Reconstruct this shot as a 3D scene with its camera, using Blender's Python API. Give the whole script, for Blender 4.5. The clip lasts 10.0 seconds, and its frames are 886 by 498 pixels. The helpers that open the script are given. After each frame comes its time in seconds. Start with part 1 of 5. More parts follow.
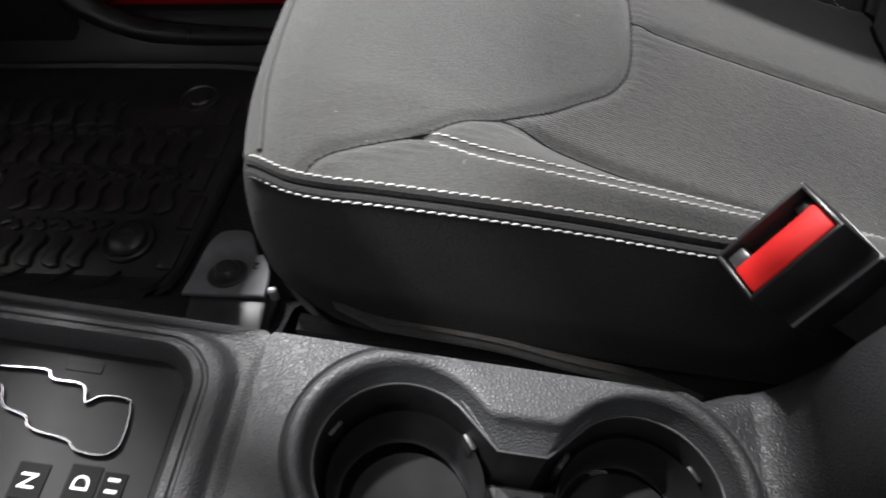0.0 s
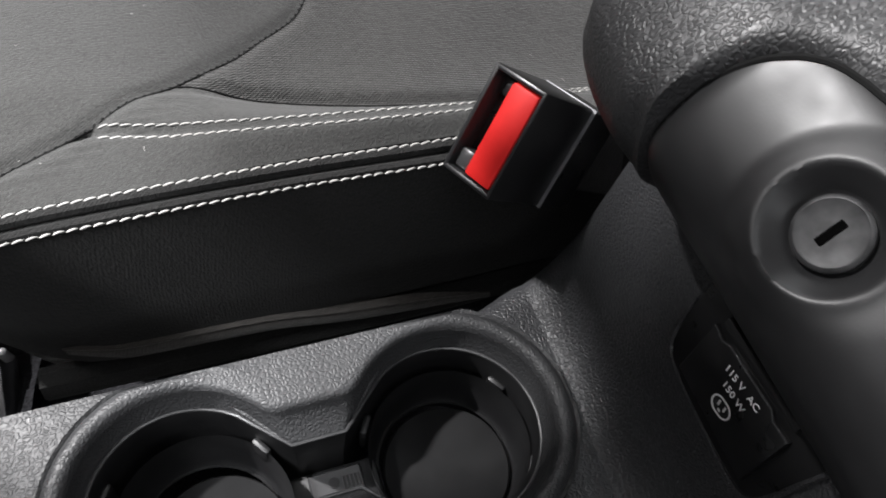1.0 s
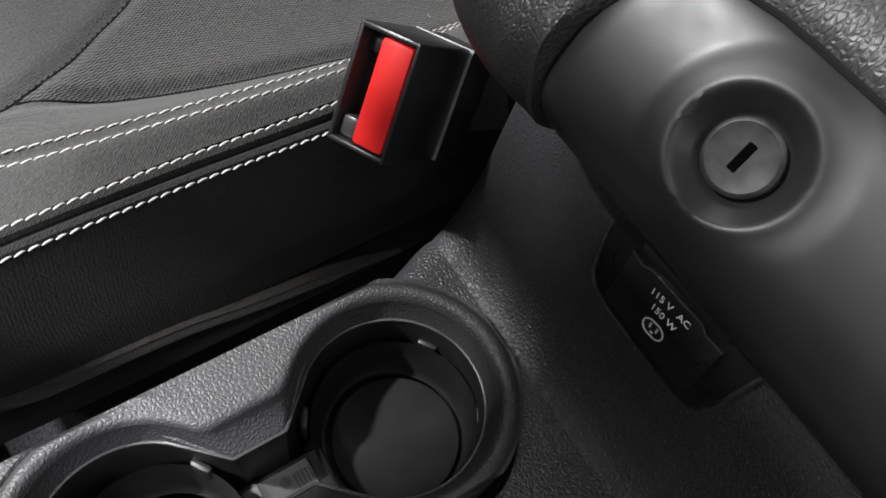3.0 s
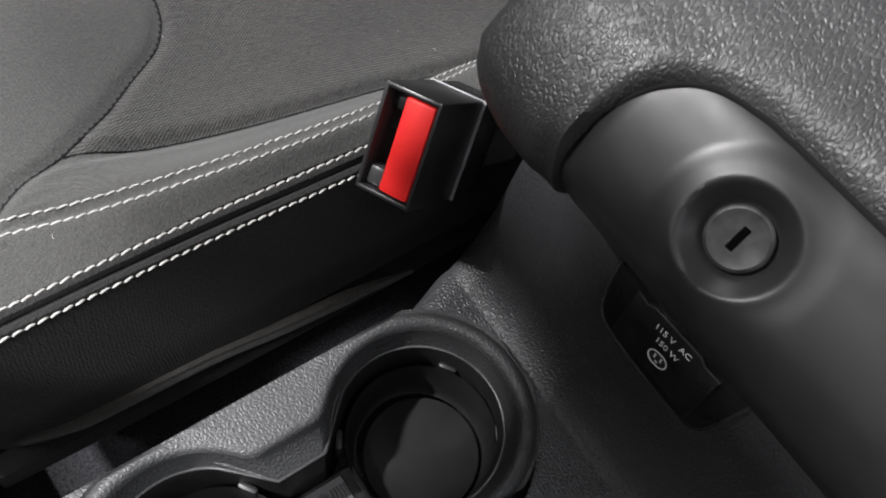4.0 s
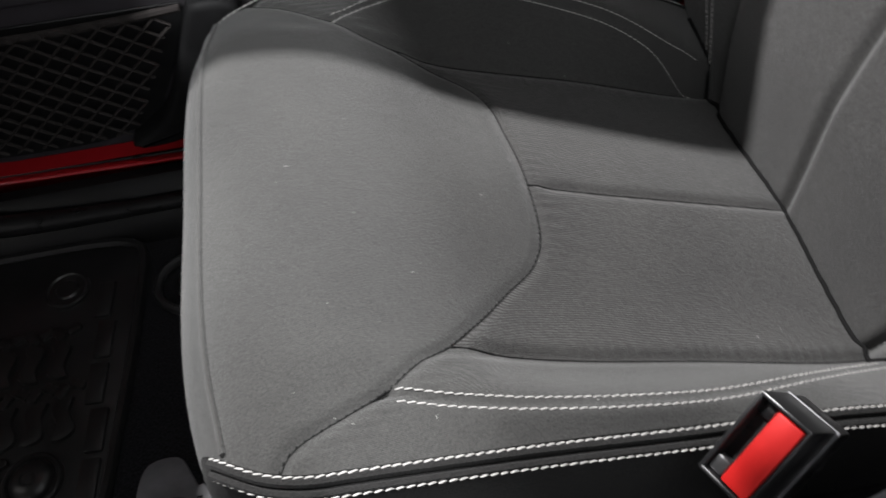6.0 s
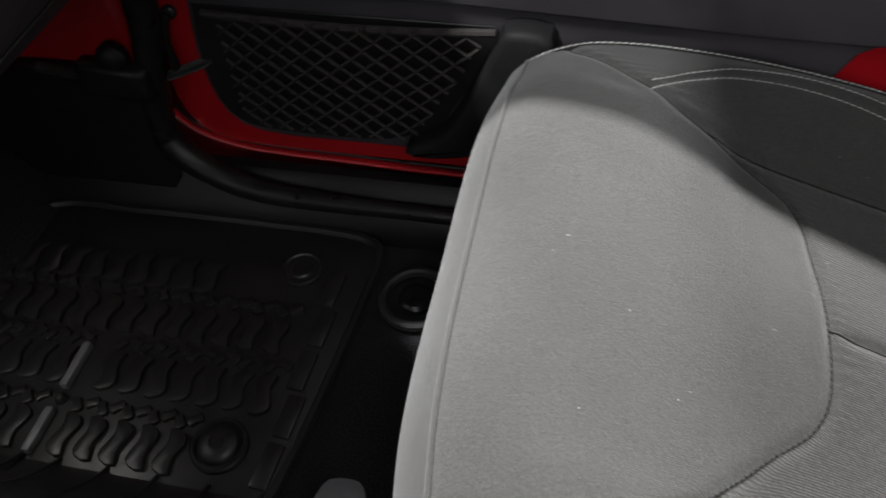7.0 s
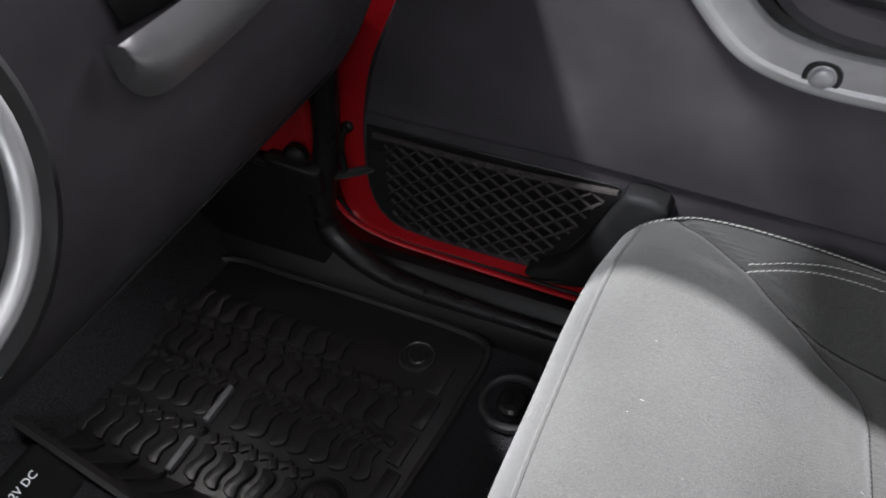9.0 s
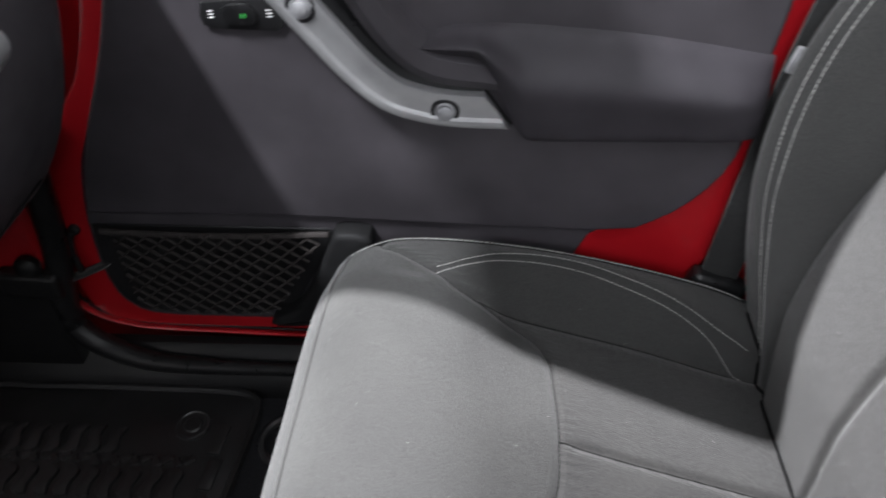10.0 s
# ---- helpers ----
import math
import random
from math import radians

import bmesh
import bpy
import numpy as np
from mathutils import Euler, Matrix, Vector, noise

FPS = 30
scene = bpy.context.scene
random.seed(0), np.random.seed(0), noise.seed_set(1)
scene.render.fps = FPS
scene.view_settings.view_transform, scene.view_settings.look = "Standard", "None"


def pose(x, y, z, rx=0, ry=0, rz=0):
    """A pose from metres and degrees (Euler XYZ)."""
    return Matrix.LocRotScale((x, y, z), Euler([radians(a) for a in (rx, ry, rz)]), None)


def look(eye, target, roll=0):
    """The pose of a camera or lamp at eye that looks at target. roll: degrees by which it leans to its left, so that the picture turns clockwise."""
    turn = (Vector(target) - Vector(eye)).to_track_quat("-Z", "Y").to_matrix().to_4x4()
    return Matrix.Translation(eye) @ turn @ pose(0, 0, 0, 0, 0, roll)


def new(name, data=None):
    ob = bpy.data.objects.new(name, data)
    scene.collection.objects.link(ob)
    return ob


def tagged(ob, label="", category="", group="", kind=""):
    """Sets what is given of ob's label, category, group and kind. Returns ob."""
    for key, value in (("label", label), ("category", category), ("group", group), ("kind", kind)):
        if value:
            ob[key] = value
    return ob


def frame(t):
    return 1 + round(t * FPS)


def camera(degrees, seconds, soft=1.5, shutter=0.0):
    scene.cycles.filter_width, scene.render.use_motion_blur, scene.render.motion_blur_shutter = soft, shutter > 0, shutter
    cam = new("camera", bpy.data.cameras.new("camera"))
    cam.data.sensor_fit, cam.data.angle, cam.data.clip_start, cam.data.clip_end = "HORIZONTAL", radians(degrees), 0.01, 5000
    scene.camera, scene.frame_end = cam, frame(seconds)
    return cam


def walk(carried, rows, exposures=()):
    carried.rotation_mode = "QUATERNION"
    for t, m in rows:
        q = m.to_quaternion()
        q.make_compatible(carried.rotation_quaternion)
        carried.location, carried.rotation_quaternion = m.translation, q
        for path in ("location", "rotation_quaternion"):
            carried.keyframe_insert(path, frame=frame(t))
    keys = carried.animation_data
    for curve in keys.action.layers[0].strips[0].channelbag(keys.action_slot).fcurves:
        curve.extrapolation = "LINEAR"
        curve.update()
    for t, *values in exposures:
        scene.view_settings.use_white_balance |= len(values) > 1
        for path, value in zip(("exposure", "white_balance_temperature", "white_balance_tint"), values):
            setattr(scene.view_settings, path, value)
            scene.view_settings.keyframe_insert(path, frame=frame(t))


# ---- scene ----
cam = camera(59.5, 10.0, 1.7, 0.25)
PATH = [
    (0, (0.086, 0.114, 0.631), (-0.164, 1.341, -0.928), -7.3),
    (0.5, (0.111, 0.141, 0.622), (0.134, 1.273, -1.026), -7.8),
    (1, (0.126, 0.151, 0.603), (0.342, 1.163, -1.108), -7.6),
    (1.5, (0.128, 0.164, 0.597), (0.423, 1.066, -1.163), -7.6),
    (2, (0.132, 0.168, 0.597), (0.453, 1.004, -1.191), -7.9),
    (2.5, (0.132, 0.171, 0.596), (0.485, 0.963, -1.206), -7.1),
    (3.8, (0.13, 0.181, 0.627), (0.514, 0.913, -1.195), -6.9),
    (4, (0.124, 0.189, 0.644), (0.508, 0.909, -1.182), -6.5),
    (4.5, (0.116, 0.218, 0.696), (0.526, 0.944, -1.122), -5.8),
    (5, (0.103, 0.244, 0.713), (0.568, 1.094, -1.037), -5.0),
    (5.5, (0.065, 0.24, 0.717), (0.417, 1.305, -0.939), -6.1),
    (5.7, (0.048, 0.236, 0.725), (0.317, 1.371, -0.9), -6.2),
    (6.8, (-0.013, 0.288, 0.73), (-0.262, 1.563, -0.79), -4.6),
    (7, (-0.027, 0.307, 0.712), (-0.376, 1.568, -0.8), -5.2),
    (7.5, (-0.064, 0.35, 0.688), (-0.605, 1.535, -0.829), -5.9),
    (8, (-0.07, 0.362, 0.687), (-0.711, 1.498, -0.829), -5.9),
    (8.5, (-0.051, 0.344, 0.746), (-0.72, 1.488, -0.752), -5.4),
    (9, (-0.003, 0.288, 0.843), (-0.677, 1.546, -0.558), -4.7),
    (9.5, (0.033, 0.228, 0.88), (-0.446, 1.631, -0.462), -4.0),
    (10, (0.104, 0.194, 0.91), (-0.074, 1.696, -0.398), -3.7),
]
EXPOSURES = [(0, 0.2, 6500, 10), (1.5, 0.0, 6500, 10), (2.5, 0.0, 6500, 10), (4.5, -0.05, 6500, 10), (5.5, -0.2, 6500, 10), (7.0, 0.2, 6550, 10), (8.0, 0.45, 6550, 10), (8.5, 0.55, 6450, 10), (9.0, 0.9, 6350, 11), (10, 0.68, 6300, 11)]
walk(cam, [(t, look(eye, target, roll)) for t, eye, target, roll in PATH], EXPOSURES)

# ---- light ----
world = bpy.data.worlds.new("workshop_air")
scene.world = world
world.use_nodes = True
world.node_tree.nodes["Background"].inputs[0].default_value = (0.85, 0.9, 1.0, 1)
world.node_tree.nodes["Background"].inputs[1].default_value = 0.2


def area_lamp(name, eye, wide, deep, watts, colour=(1, 1, 1)):
    data = bpy.data.lights.new(name, "AREA")
    data.shape, data.size, data.size_y, data.energy, data.color = "RECTANGLE", wide, deep, watts, colour
    ob = new(name, data)
    ob.location = eye
    return ob


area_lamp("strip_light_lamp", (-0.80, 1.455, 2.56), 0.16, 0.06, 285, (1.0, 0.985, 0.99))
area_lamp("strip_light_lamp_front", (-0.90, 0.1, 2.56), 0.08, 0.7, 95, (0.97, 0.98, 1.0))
# Fill lamps from here on: no known source, added to brighten the cabin.
area_lamp("fill_lamp_ahead", (-2.4, -0.2, 2.56), 1.2, 1.5, 22, (0.96, 0.98, 1.0))
area_lamp("fill_lamp_rear", (1.4, 2.3, 2.56), 1.6, 1.2, 40, (0.95, 0.975, 1.0))
area_lamp("fill_lamp_above", (0.35, -0.5, 2.56), 1.6, 1.2, 18, (0.95, 0.975, 1.0))
# footwell fill, unseen too: added under the dash to lift the dark mat
area_lamp("footwell_fill_lamp", (-0.63, 0.58, 0.284), 0.05, 0.03, 0.13, (1.0, 0.96, 0.92))
area_lamp("fill_lamp_behind", (0.2, -3.2, 2.56), 3.2, 1.6, 80, (0.95, 0.97, 1.0))


# ---- materials ----
def material(name, colour, rough=0.5, metal=0.0, spec=0.5):
    m = bpy.data.materials.new(name)
    m.use_nodes = True
    b = m.node_tree.nodes["Principled BSDF"]
    b.inputs["Base Color"].default_value = (*colour, 1)
    b.inputs["Roughness"].default_value = rough
    b.inputs["Metallic"].default_value = metal
    b.inputs["Specular IOR Level"].default_value = spec
    return m


def node(m, kind, **values):
    n = m.node_tree.nodes.new(kind)
    for key, value in values.items():
        n.inputs[key].default_value = value
    return n


def link(m, a, b):
    m.node_tree.links.new(a, b)


def coords(m, scale=(1, 1, 1), turn=(0, 0, 0)):
    c, p = node(m, "ShaderNodeTexCoord"), node(m, "ShaderNodeMapping")
    p.inputs["Scale"].default_value, p.inputs["Rotation"].default_value = scale, turn
    link(m, c.outputs["Object"], p.inputs["Vector"])
    return p.outputs["Vector"]


def bump(m, height, strength, distance, below=None):
    b = node(m, "ShaderNodeBump", Strength=strength, Distance=distance)
    link(m, height, b.inputs["Height"])
    if below:
        link(m, below.outputs["Normal"], b.inputs["Normal"])
    link(m, b.outputs["Normal"], m.node_tree.nodes["Principled BSDF"].inputs["Normal"])
    return b


def mottled(m, colour_a, colour_b, scale, low=0.35, high=0.65, detail=4.0, where=None):
    """Two tones in soft patches, into the base colour."""
    n, r = node(m, "ShaderNodeTexNoise", Scale=scale, Detail=detail), node(m, "ShaderNodeValToRGB")
    link(m, where or coords(m), n.inputs["Vector"])
    r.color_ramp.elements[0].position, r.color_ramp.elements[1].position = low, high
    r.color_ramp.elements[0].color, r.color_ramp.elements[1].color = (*colour_a, 1), (*colour_b, 1)
    link(m, n.outputs["Fac"], r.inputs["Fac"])
    link(m, r.outputs["Color"], m.node_tree.nodes["Principled BSDF"].inputs["Base Color"])
    return n


def rough_patches(m, low, high, scale):
    n, r = node(m, "ShaderNodeTexNoise", Scale=scale, Detail=5.0), node(m, "ShaderNodeMapRange")
    link(m, coords(m), n.inputs["Vector"])
    r.inputs["From Min"].default_value, r.inputs["From Max"].default_value = 0.3, 0.7
    r.inputs["To Min"].default_value, r.inputs["To Max"].default_value = low, high
    link(m, n.outputs["Fac"], r.inputs["Value"])
    link(m, r.outputs["Result"], m.node_tree.nodes["Principled BSDF"].inputs["Roughness"])


def fabric(name, dark, light, pitch, turn, depth=0.0006, stretch=6.0, knot=0.0011, relief=0.36, rib=0.0):
    """Woven seat cloth: short threads of the given pitch lying in one direction, crossed by finer ones, over faint wear."""
    m = material(name, dark, 0.85, 0, 0.25)
    fade = mottled(m, dark, light, 9, 0.3, 0.7, 6)
    mix = node(m, "ShaderNodeMath")
    for k, (way, long, weight) in enumerate(((turn, stretch, 1.0), (turn + 1.3, 2.5, 0.7))):
        p, c = node(m, "ShaderNodeMapping"), node(m, "ShaderNodeTexCoord")
        p.vector_type = "TEXTURE"
        p.inputs["Rotation"].default_value = (0, 0, way)
        p.inputs["Scale"].default_value = (pitch * long * weight, pitch * weight, pitch * 2)
        n = node(m, "ShaderNodeTexNoise", Scale=1.0, Detail=2.0)
        link(m, c.outputs["Object"], p.inputs["Vector"])
        link(m, p.outputs["Vector"], n.inputs["Vector"])
        link(m, n.outputs["Fac"], mix.inputs[k])
    # regular weave: staggered thread knots on a slightly wandering grid
    c, split, wander, drift = node(m, "ShaderNodeTexCoord"), node(m, "ShaderNodeSeparateXYZ"), node(m, "ShaderNodeTexNoise", Scale=35, Detail=1), node(m, "ShaderNodeVectorMath")
    drift.operation = "MULTIPLY_ADD"
    drift.inputs[1].default_value = (0.0003 if rib else 0.0012,) * 3
    link(m, c.outputs["Object"], wander.inputs["Vector"])
    link(m, wander.outputs["Color"], drift.inputs[0])
    link(m, c.outputs["Object"], drift.inputs[2])
    link(m, drift.outputs["Vector"], split.inputs["Vector"])
    waves = []
    for axis, size in (("X", knot), ("Y", knot * 0.8)):
        add, grow, sine = node(m, "ShaderNodeMath"), node(m, "ShaderNodeMath"), node(m, "ShaderNodeMath")
        grow.operation, sine.operation = "MULTIPLY", "SINE"
        link(m, split.outputs[axis], add.inputs[0])
        link(m, split.outputs["Z"], add.inputs[1])
        link(m, add.outputs[0], grow.inputs[0])
        grow.inputs[1].default_value = math.pi / size
        link(m, grow.outputs[0], sine.inputs[0])
        waves.append(sine.outputs[0])
    knots, both = node(m, "ShaderNodeMath"), node(m, "ShaderNodeMath")
    knots.operation, both.operation = "MULTIPLY", "MULTIPLY_ADD"
    link(m, waves[0], knots.inputs[0])
    link(m, waves[1], knots.inputs[1])
    link(m, knots.outputs[0], both.inputs[0])
    both.inputs[1].default_value = relief
    link(m, mix.outputs[0], both.inputs[2])
    mix = both
    if rib:
        # fine twill lines that run lengthwise
        grow, sine, ribs = node(m, "ShaderNodeMath"), node(m, "ShaderNodeMath"), node(m, "ShaderNodeMath")
        grow.operation, sine.operation, ribs.operation = "MULTIPLY", "SINE", "MULTIPLY_ADD"
        grow.inputs[1].default_value = 2 * math.pi / 0.00125
        link(m, split.outputs["Y"], grow.inputs[0])
        link(m, grow.outputs[0], sine.inputs[0])
        link(m, sine.outputs[0], ribs.inputs[0])
        ribs.inputs[1].default_value = rib
        link(m, mix.outputs[0], ribs.inputs[2])
        mix = ribs
    shade = m.node_tree.nodes["Principled BSDF"]
    shade.inputs["Sheen Weight"].default_value = 0.18
    shade.inputs["Sheen Roughness"].default_value = 0.5
    # thread tops a little lighter than the gaps between them
    tone, tops = node(m, "ShaderNodeMix"), node(m, "ShaderNodeMapRange")
    tone.data_type, tone.blend_type = "RGBA", "MULTIPLY"
    tone.inputs["Factor"].default_value = 1.0
    for key, value in (("From Min", 0.6), ("From Max", 1.4), ("To Min", 0.5), ("To Max", 1.5)):
        tops.inputs[key].default_value = value
    link(m, mix.outputs[0], tops.inputs["Value"])
    link(m, shade.inputs["Base Color"].links[0].from_socket, tone.inputs[6])
    link(m, tops.outputs["Result"], tone.inputs[7])
    link(m, tone.outputs[2], shade.inputs["Base Color"])
    fuzz = node(m, "ShaderNodeTexNoise", Scale=60, Detail=6)
    link(m, coords(m), fuzz.inputs["Vector"])
    soft = bump(m, fuzz.outputs["Fac"], 0.1, 0.004)
    bump(m, mix.outputs[0], 0.7, depth, soft)
    return m


def grained(name, colour, rough, cell, depth, spec=0.35, stretch=1.0):
    """Moulded plastic or vinyl with a leather grain: small uneven pebbles parted by fine creases."""
    m = material(name, colour, rough, 0, spec)
    mottled(m, colour, tuple(1.45 * c for c in colour), 14, 0.35, 0.75, 6)
    rough_patches(m, rough - 0.05, rough + 0.07, 30)
    at = coords(m, (1, stretch, 1), (0, 0, 0.5 if stretch != 1 else 0))
    wobble, shift = node(m, "ShaderNodeTexNoise", Scale=0.45 / cell, Detail=2), node(m, "ShaderNodeVectorMath")
    shift.operation = "MULTIPLY_ADD"
    shift.inputs[1].default_value = (1.1 * cell,) * 3
    link(m, at, wobble.inputs["Vector"])
    link(m, wobble.outputs["Color"], shift.inputs[0])
    link(m, at, shift.inputs[2])
    v = node(m, "ShaderNodeTexVoronoi", Scale=0.8 / cell)
    v.feature = "DISTANCE_TO_EDGE"
    link(m, shift.outputs["Vector"], v.inputs["Vector"])
    crease = node(m, "ShaderNodeMapRange")
    crease.interpolation_type = "SMOOTHSTEP"
    crease.inputs["From Max"].default_value = 0.3
    link(m, v.outputs["Distance"], crease.inputs["Value"])
    n = node(m, "ShaderNodeTexNoise", Scale=0.5 / cell, Detail=3, Distortion=0.8)
    link(m, at, n.inputs["Vector"])
    swell = node(m, "ShaderNodeMapRange")
    swell.inputs["To Min"].default_value, swell.inputs["To Max"].default_value = 0.6, 1.2
    link(m, n.outputs["Fac"], swell.inputs["Value"])
    mix = node(m, "ShaderNodeMath")
    mix.operation = "MULTIPLY"
    link(m, crease.outputs["Result"], mix.inputs[0])
    link(m, swell.outputs["Result"], mix.inputs[1])
    bump(m, mix.outputs[0], 0.85, depth)
    return m


CLOTH = fabric("charcoal_seat_cloth", (0.0268, 0.0268, 0.0258), (0.0345, 0.0345, 0.033), 0.0010, 0.6, 0.0009, 2.2, 0.0009, 0.22)
CLOTH_NOSE = fabric("charcoal_twill_cloth", (0.0268, 0.0268, 0.0258), (0.0345, 0.0345, 0.033), 0.0010, 0.6, 0.0009, 2.2, 0.0008, 0.2, 0.5)
CLOTH_RIB = fabric("charcoal_ribbed_cloth", (0.024, 0.0235, 0.023), (0.033, 0.0325, 0.031), 0.0016, 0.0, 0.0010, 5.0, 0.0014, 0.45)
# seat cloth again, with the shade on the seat's side put into its colour
CLOTH_SHADED = fabric("charcoal_side_cloth_shaded", (0.0092, 0.0092, 0.009), (0.0138, 0.0136, 0.0132), 0.0012, 0.4, 0.0011, 2.2, 0.0011, 0.15)
CLOTH_SHADED.node_tree.nodes["Principled BSDF"].inputs["Sheen Weight"].default_value = 0.04
BINDING = fabric("dusty_edge_binding", (0.022, 0.020, 0.018), (0.040, 0.036, 0.033), 0.0012, 0.2)
# near-black colour stands for the shade deep inside the keyhole
KEYHOLE_SHADE = material("keyhole_shade", (0.0015, 0.0015, 0.0015), 1.0, 0, 0.0)
SEAM = material("black_seam_cord", (0.006, 0.006, 0.006), 0.9, 0, 0.1)
THREAD = material("pale_grey_thread", (0.5, 0.49, 0.47), 0.7)
mottled(THREAD, (0.30, 0.295, 0.285), (0.46, 0.45, 0.43), 300)
CONSOLE = grained("grained_console_plastic", (0.024, 0.0243, 0.0254), 0.5, 0.0020, 0.00025, 0.46)
CONSOLE_REAR = grained("coarse_grained_console_plastic", (0.026, 0.0264, 0.0282), 0.44, 0.0020, 0.00038, 0.62)
PANEL = grained("grained_door_plastic", (0.044, 0.040, 0.045), 0.5, 0.0012, 0.00010)
LEDGE = grained("dark_soft_armrest_vinyl", (0.033, 0.0297, 0.0345), 0.55, 0.0012, 0.00012, 0.3)
VINYL = grained("black_armrest_vinyl", (0.017, 0.017, 0.0175), 0.47, 0.0023, 0.00026, 0.42, 1.9)
SATIN = material("satin_black_plastic", (0.0095, 0.0095, 0.01), 0.4, 0, 0.32)
mottled(SATIN, (0.008, 0.008, 0.0084), (0.0115, 0.0115, 0.012), 20)
rough_patches(SATIN, 0.36, 0.46, 60)
speck = node(SATIN, "ShaderNodeTexNoise", Scale=1100, Detail=2)
link(SATIN, coords(SATIN), speck.inputs["Vector"])
bump(SATIN, speck.outputs["Fac"], 0.4, 0.00005)
SMOOTH = material("smooth_black_plastic", (0.009, 0.009, 0.0095), 0.35, 0, 0.4)
mottled(SMOOTH, (0.007, 0.007, 0.0075), (0.011, 0.011, 0.0115), 60)
rough_patches(SMOOTH, 0.25, 0.45, 80)
CORD = material("grey_net_cord", (0.034, 0.030, 0.029), 0.9, 0, 0.1)
mottled(CORD, (0.028, 0.025, 0.024), (0.042, 0.037, 0.036), 90)
LINER = material("dull_cup_liner_rubber", (0.009, 0.009, 0.0095), 0.45, 0, 0.4)
mottled(LINER, (0.006, 0.006, 0.0065), (0.010, 0.010, 0.0105), 40)
GLOSSY = material("shiny_grey_rubber", (0.03, 0.03, 0.031), 0.32)
mottled(GLOSSY, (0.024, 0.024, 0.025), (0.04, 0.04, 0.041), 60)
PAD = material("dull_cup_pad_rubber", (0.006, 0.006, 0.0063), 0.8, 0, 0.15)
mottled(PAD, (0.005, 0.005, 0.0053), (0.0075, 0.0075, 0.0078), 60)
BUTTON = material("red_release_plastic", (0.6, 0.016, 0.015), 0.5, 0, 0.25)
mottled(BUTTON, (0.54, 0.013, 0.012), (0.65, 0.02, 0.018), 50)
PAINT = material("red_body_paint", (0.42, 0.008, 0.014), 0.3)
mottled(PAINT, (0.38, 0.007, 0.012), (0.45, 0.01, 0.016), 6)
PAINT.node_tree.nodes["Principled BSDF"].inputs["Coat Weight"].default_value = 0.6
SILVER = material("satin_silver_paint", (0.36, 0.36, 0.365), 0.34, 0.6)
mottled(SILVER, (0.33, 0.33, 0.335), (0.40, 0.40, 0.405), 25)
CHROME = material("bright_chrome", (0.6, 0.6, 0.6), 0.14, 1.0)
GATE = material("polished_gate_metal", (0.12, 0.12, 0.123), 0.2, 1.0)
RIM_PLASTIC = material("glossy_black_rim_plastic", (0.013, 0.013, 0.0138), 0.32, 0, 0.48)
MATT = material("matt_black_plastic", (0.011, 0.011, 0.0115), 0.6, 0, 0.16)
mottled(MATT, (0.009, 0.009, 0.0094), (0.0135, 0.0135, 0.014), 30)
STEEL = material("dull_zinc_steel", (0.30, 0.30, 0.31), 0.5, 0.3)
mottled(STEEL, (0.24, 0.24, 0.25), (0.36, 0.36, 0.37), 40)
PALE = material("grey_zinc_bracket", (0.15, 0.15, 0.158), 0.5, 0.1)
mottled(PALE, (0.12, 0.12, 0.127), (0.18, 0.18, 0.19), 40)
GUNMETAL = material("dull_lock_metal", (0.022, 0.022, 0.023), 0.5, 0.3, 0.3)
mottled(GUNMETAL, (0.015, 0.015, 0.0155), (0.034, 0.034, 0.035), 160)
RUBBER = material("black_mat_rubber", (0.016, 0.0157, 0.016), 0.26)
mottled(RUBBER, (0.0125, 0.0122, 0.0125), (0.020, 0.0195, 0.020), 18)
rough_patches(RUBBER, 0.32, 0.46, 40)
CARPET = material("black_loop_carpet", (0.022, 0.022, 0.024), 0.95, 0, 0.1)
pile = mottled(CARPET, (0.010, 0.010, 0.011), (0.036, 0.036, 0.040), 420, 0.3, 0.7)
bump(CARPET, pile.outputs["Fac"], 0.8, 0.003)
WEBBING = fabric("black_belt_webbing", (0.009, 0.009, 0.009), (0.014, 0.014, 0.014), 0.0014, 0.0)
PRINT = material("white_print", (0.88, 0.88, 0.88), 0.6)
INDICATOR = material("green_indicator_lens", (0.05, 0.45, 0.08), 0.3)
PLASTER = material("grey_workshop_wall", (0.68, 0.68, 0.68), 0.8)
mottled(PLASTER, (0.63, 0.63, 0.63), (0.73, 0.73, 0.73), 2)
CONCRETE = material("workshop_concrete", (0.22, 0.22, 0.21), 0.7)
mottled(CONCRETE, (0.16, 0.16, 0.155), (0.27, 0.27, 0.26), 3)


# ---- building helpers ----
def thing(name, label, category, group="", kind=""):
    return tagged(new(name), label, category, group, kind)


def part(name, bm, mat, parent=None, label="", smooth=True, normals=True):
    if normals:
        bmesh.ops.recalc_face_normals(bm, faces=bm.faces)
    me = bpy.data.meshes.new(name)
    bm.to_mesh(me)
    bm.free()
    for p in me.polygons:
        p.use_smooth = smooth
    me.materials.append(mat)
    ob = new(name, me)
    if parent:
        ob.parent = parent
    if smooth:
        me.set_sharp_from_angle(angle=radians(38))
    return tagged(ob, label)


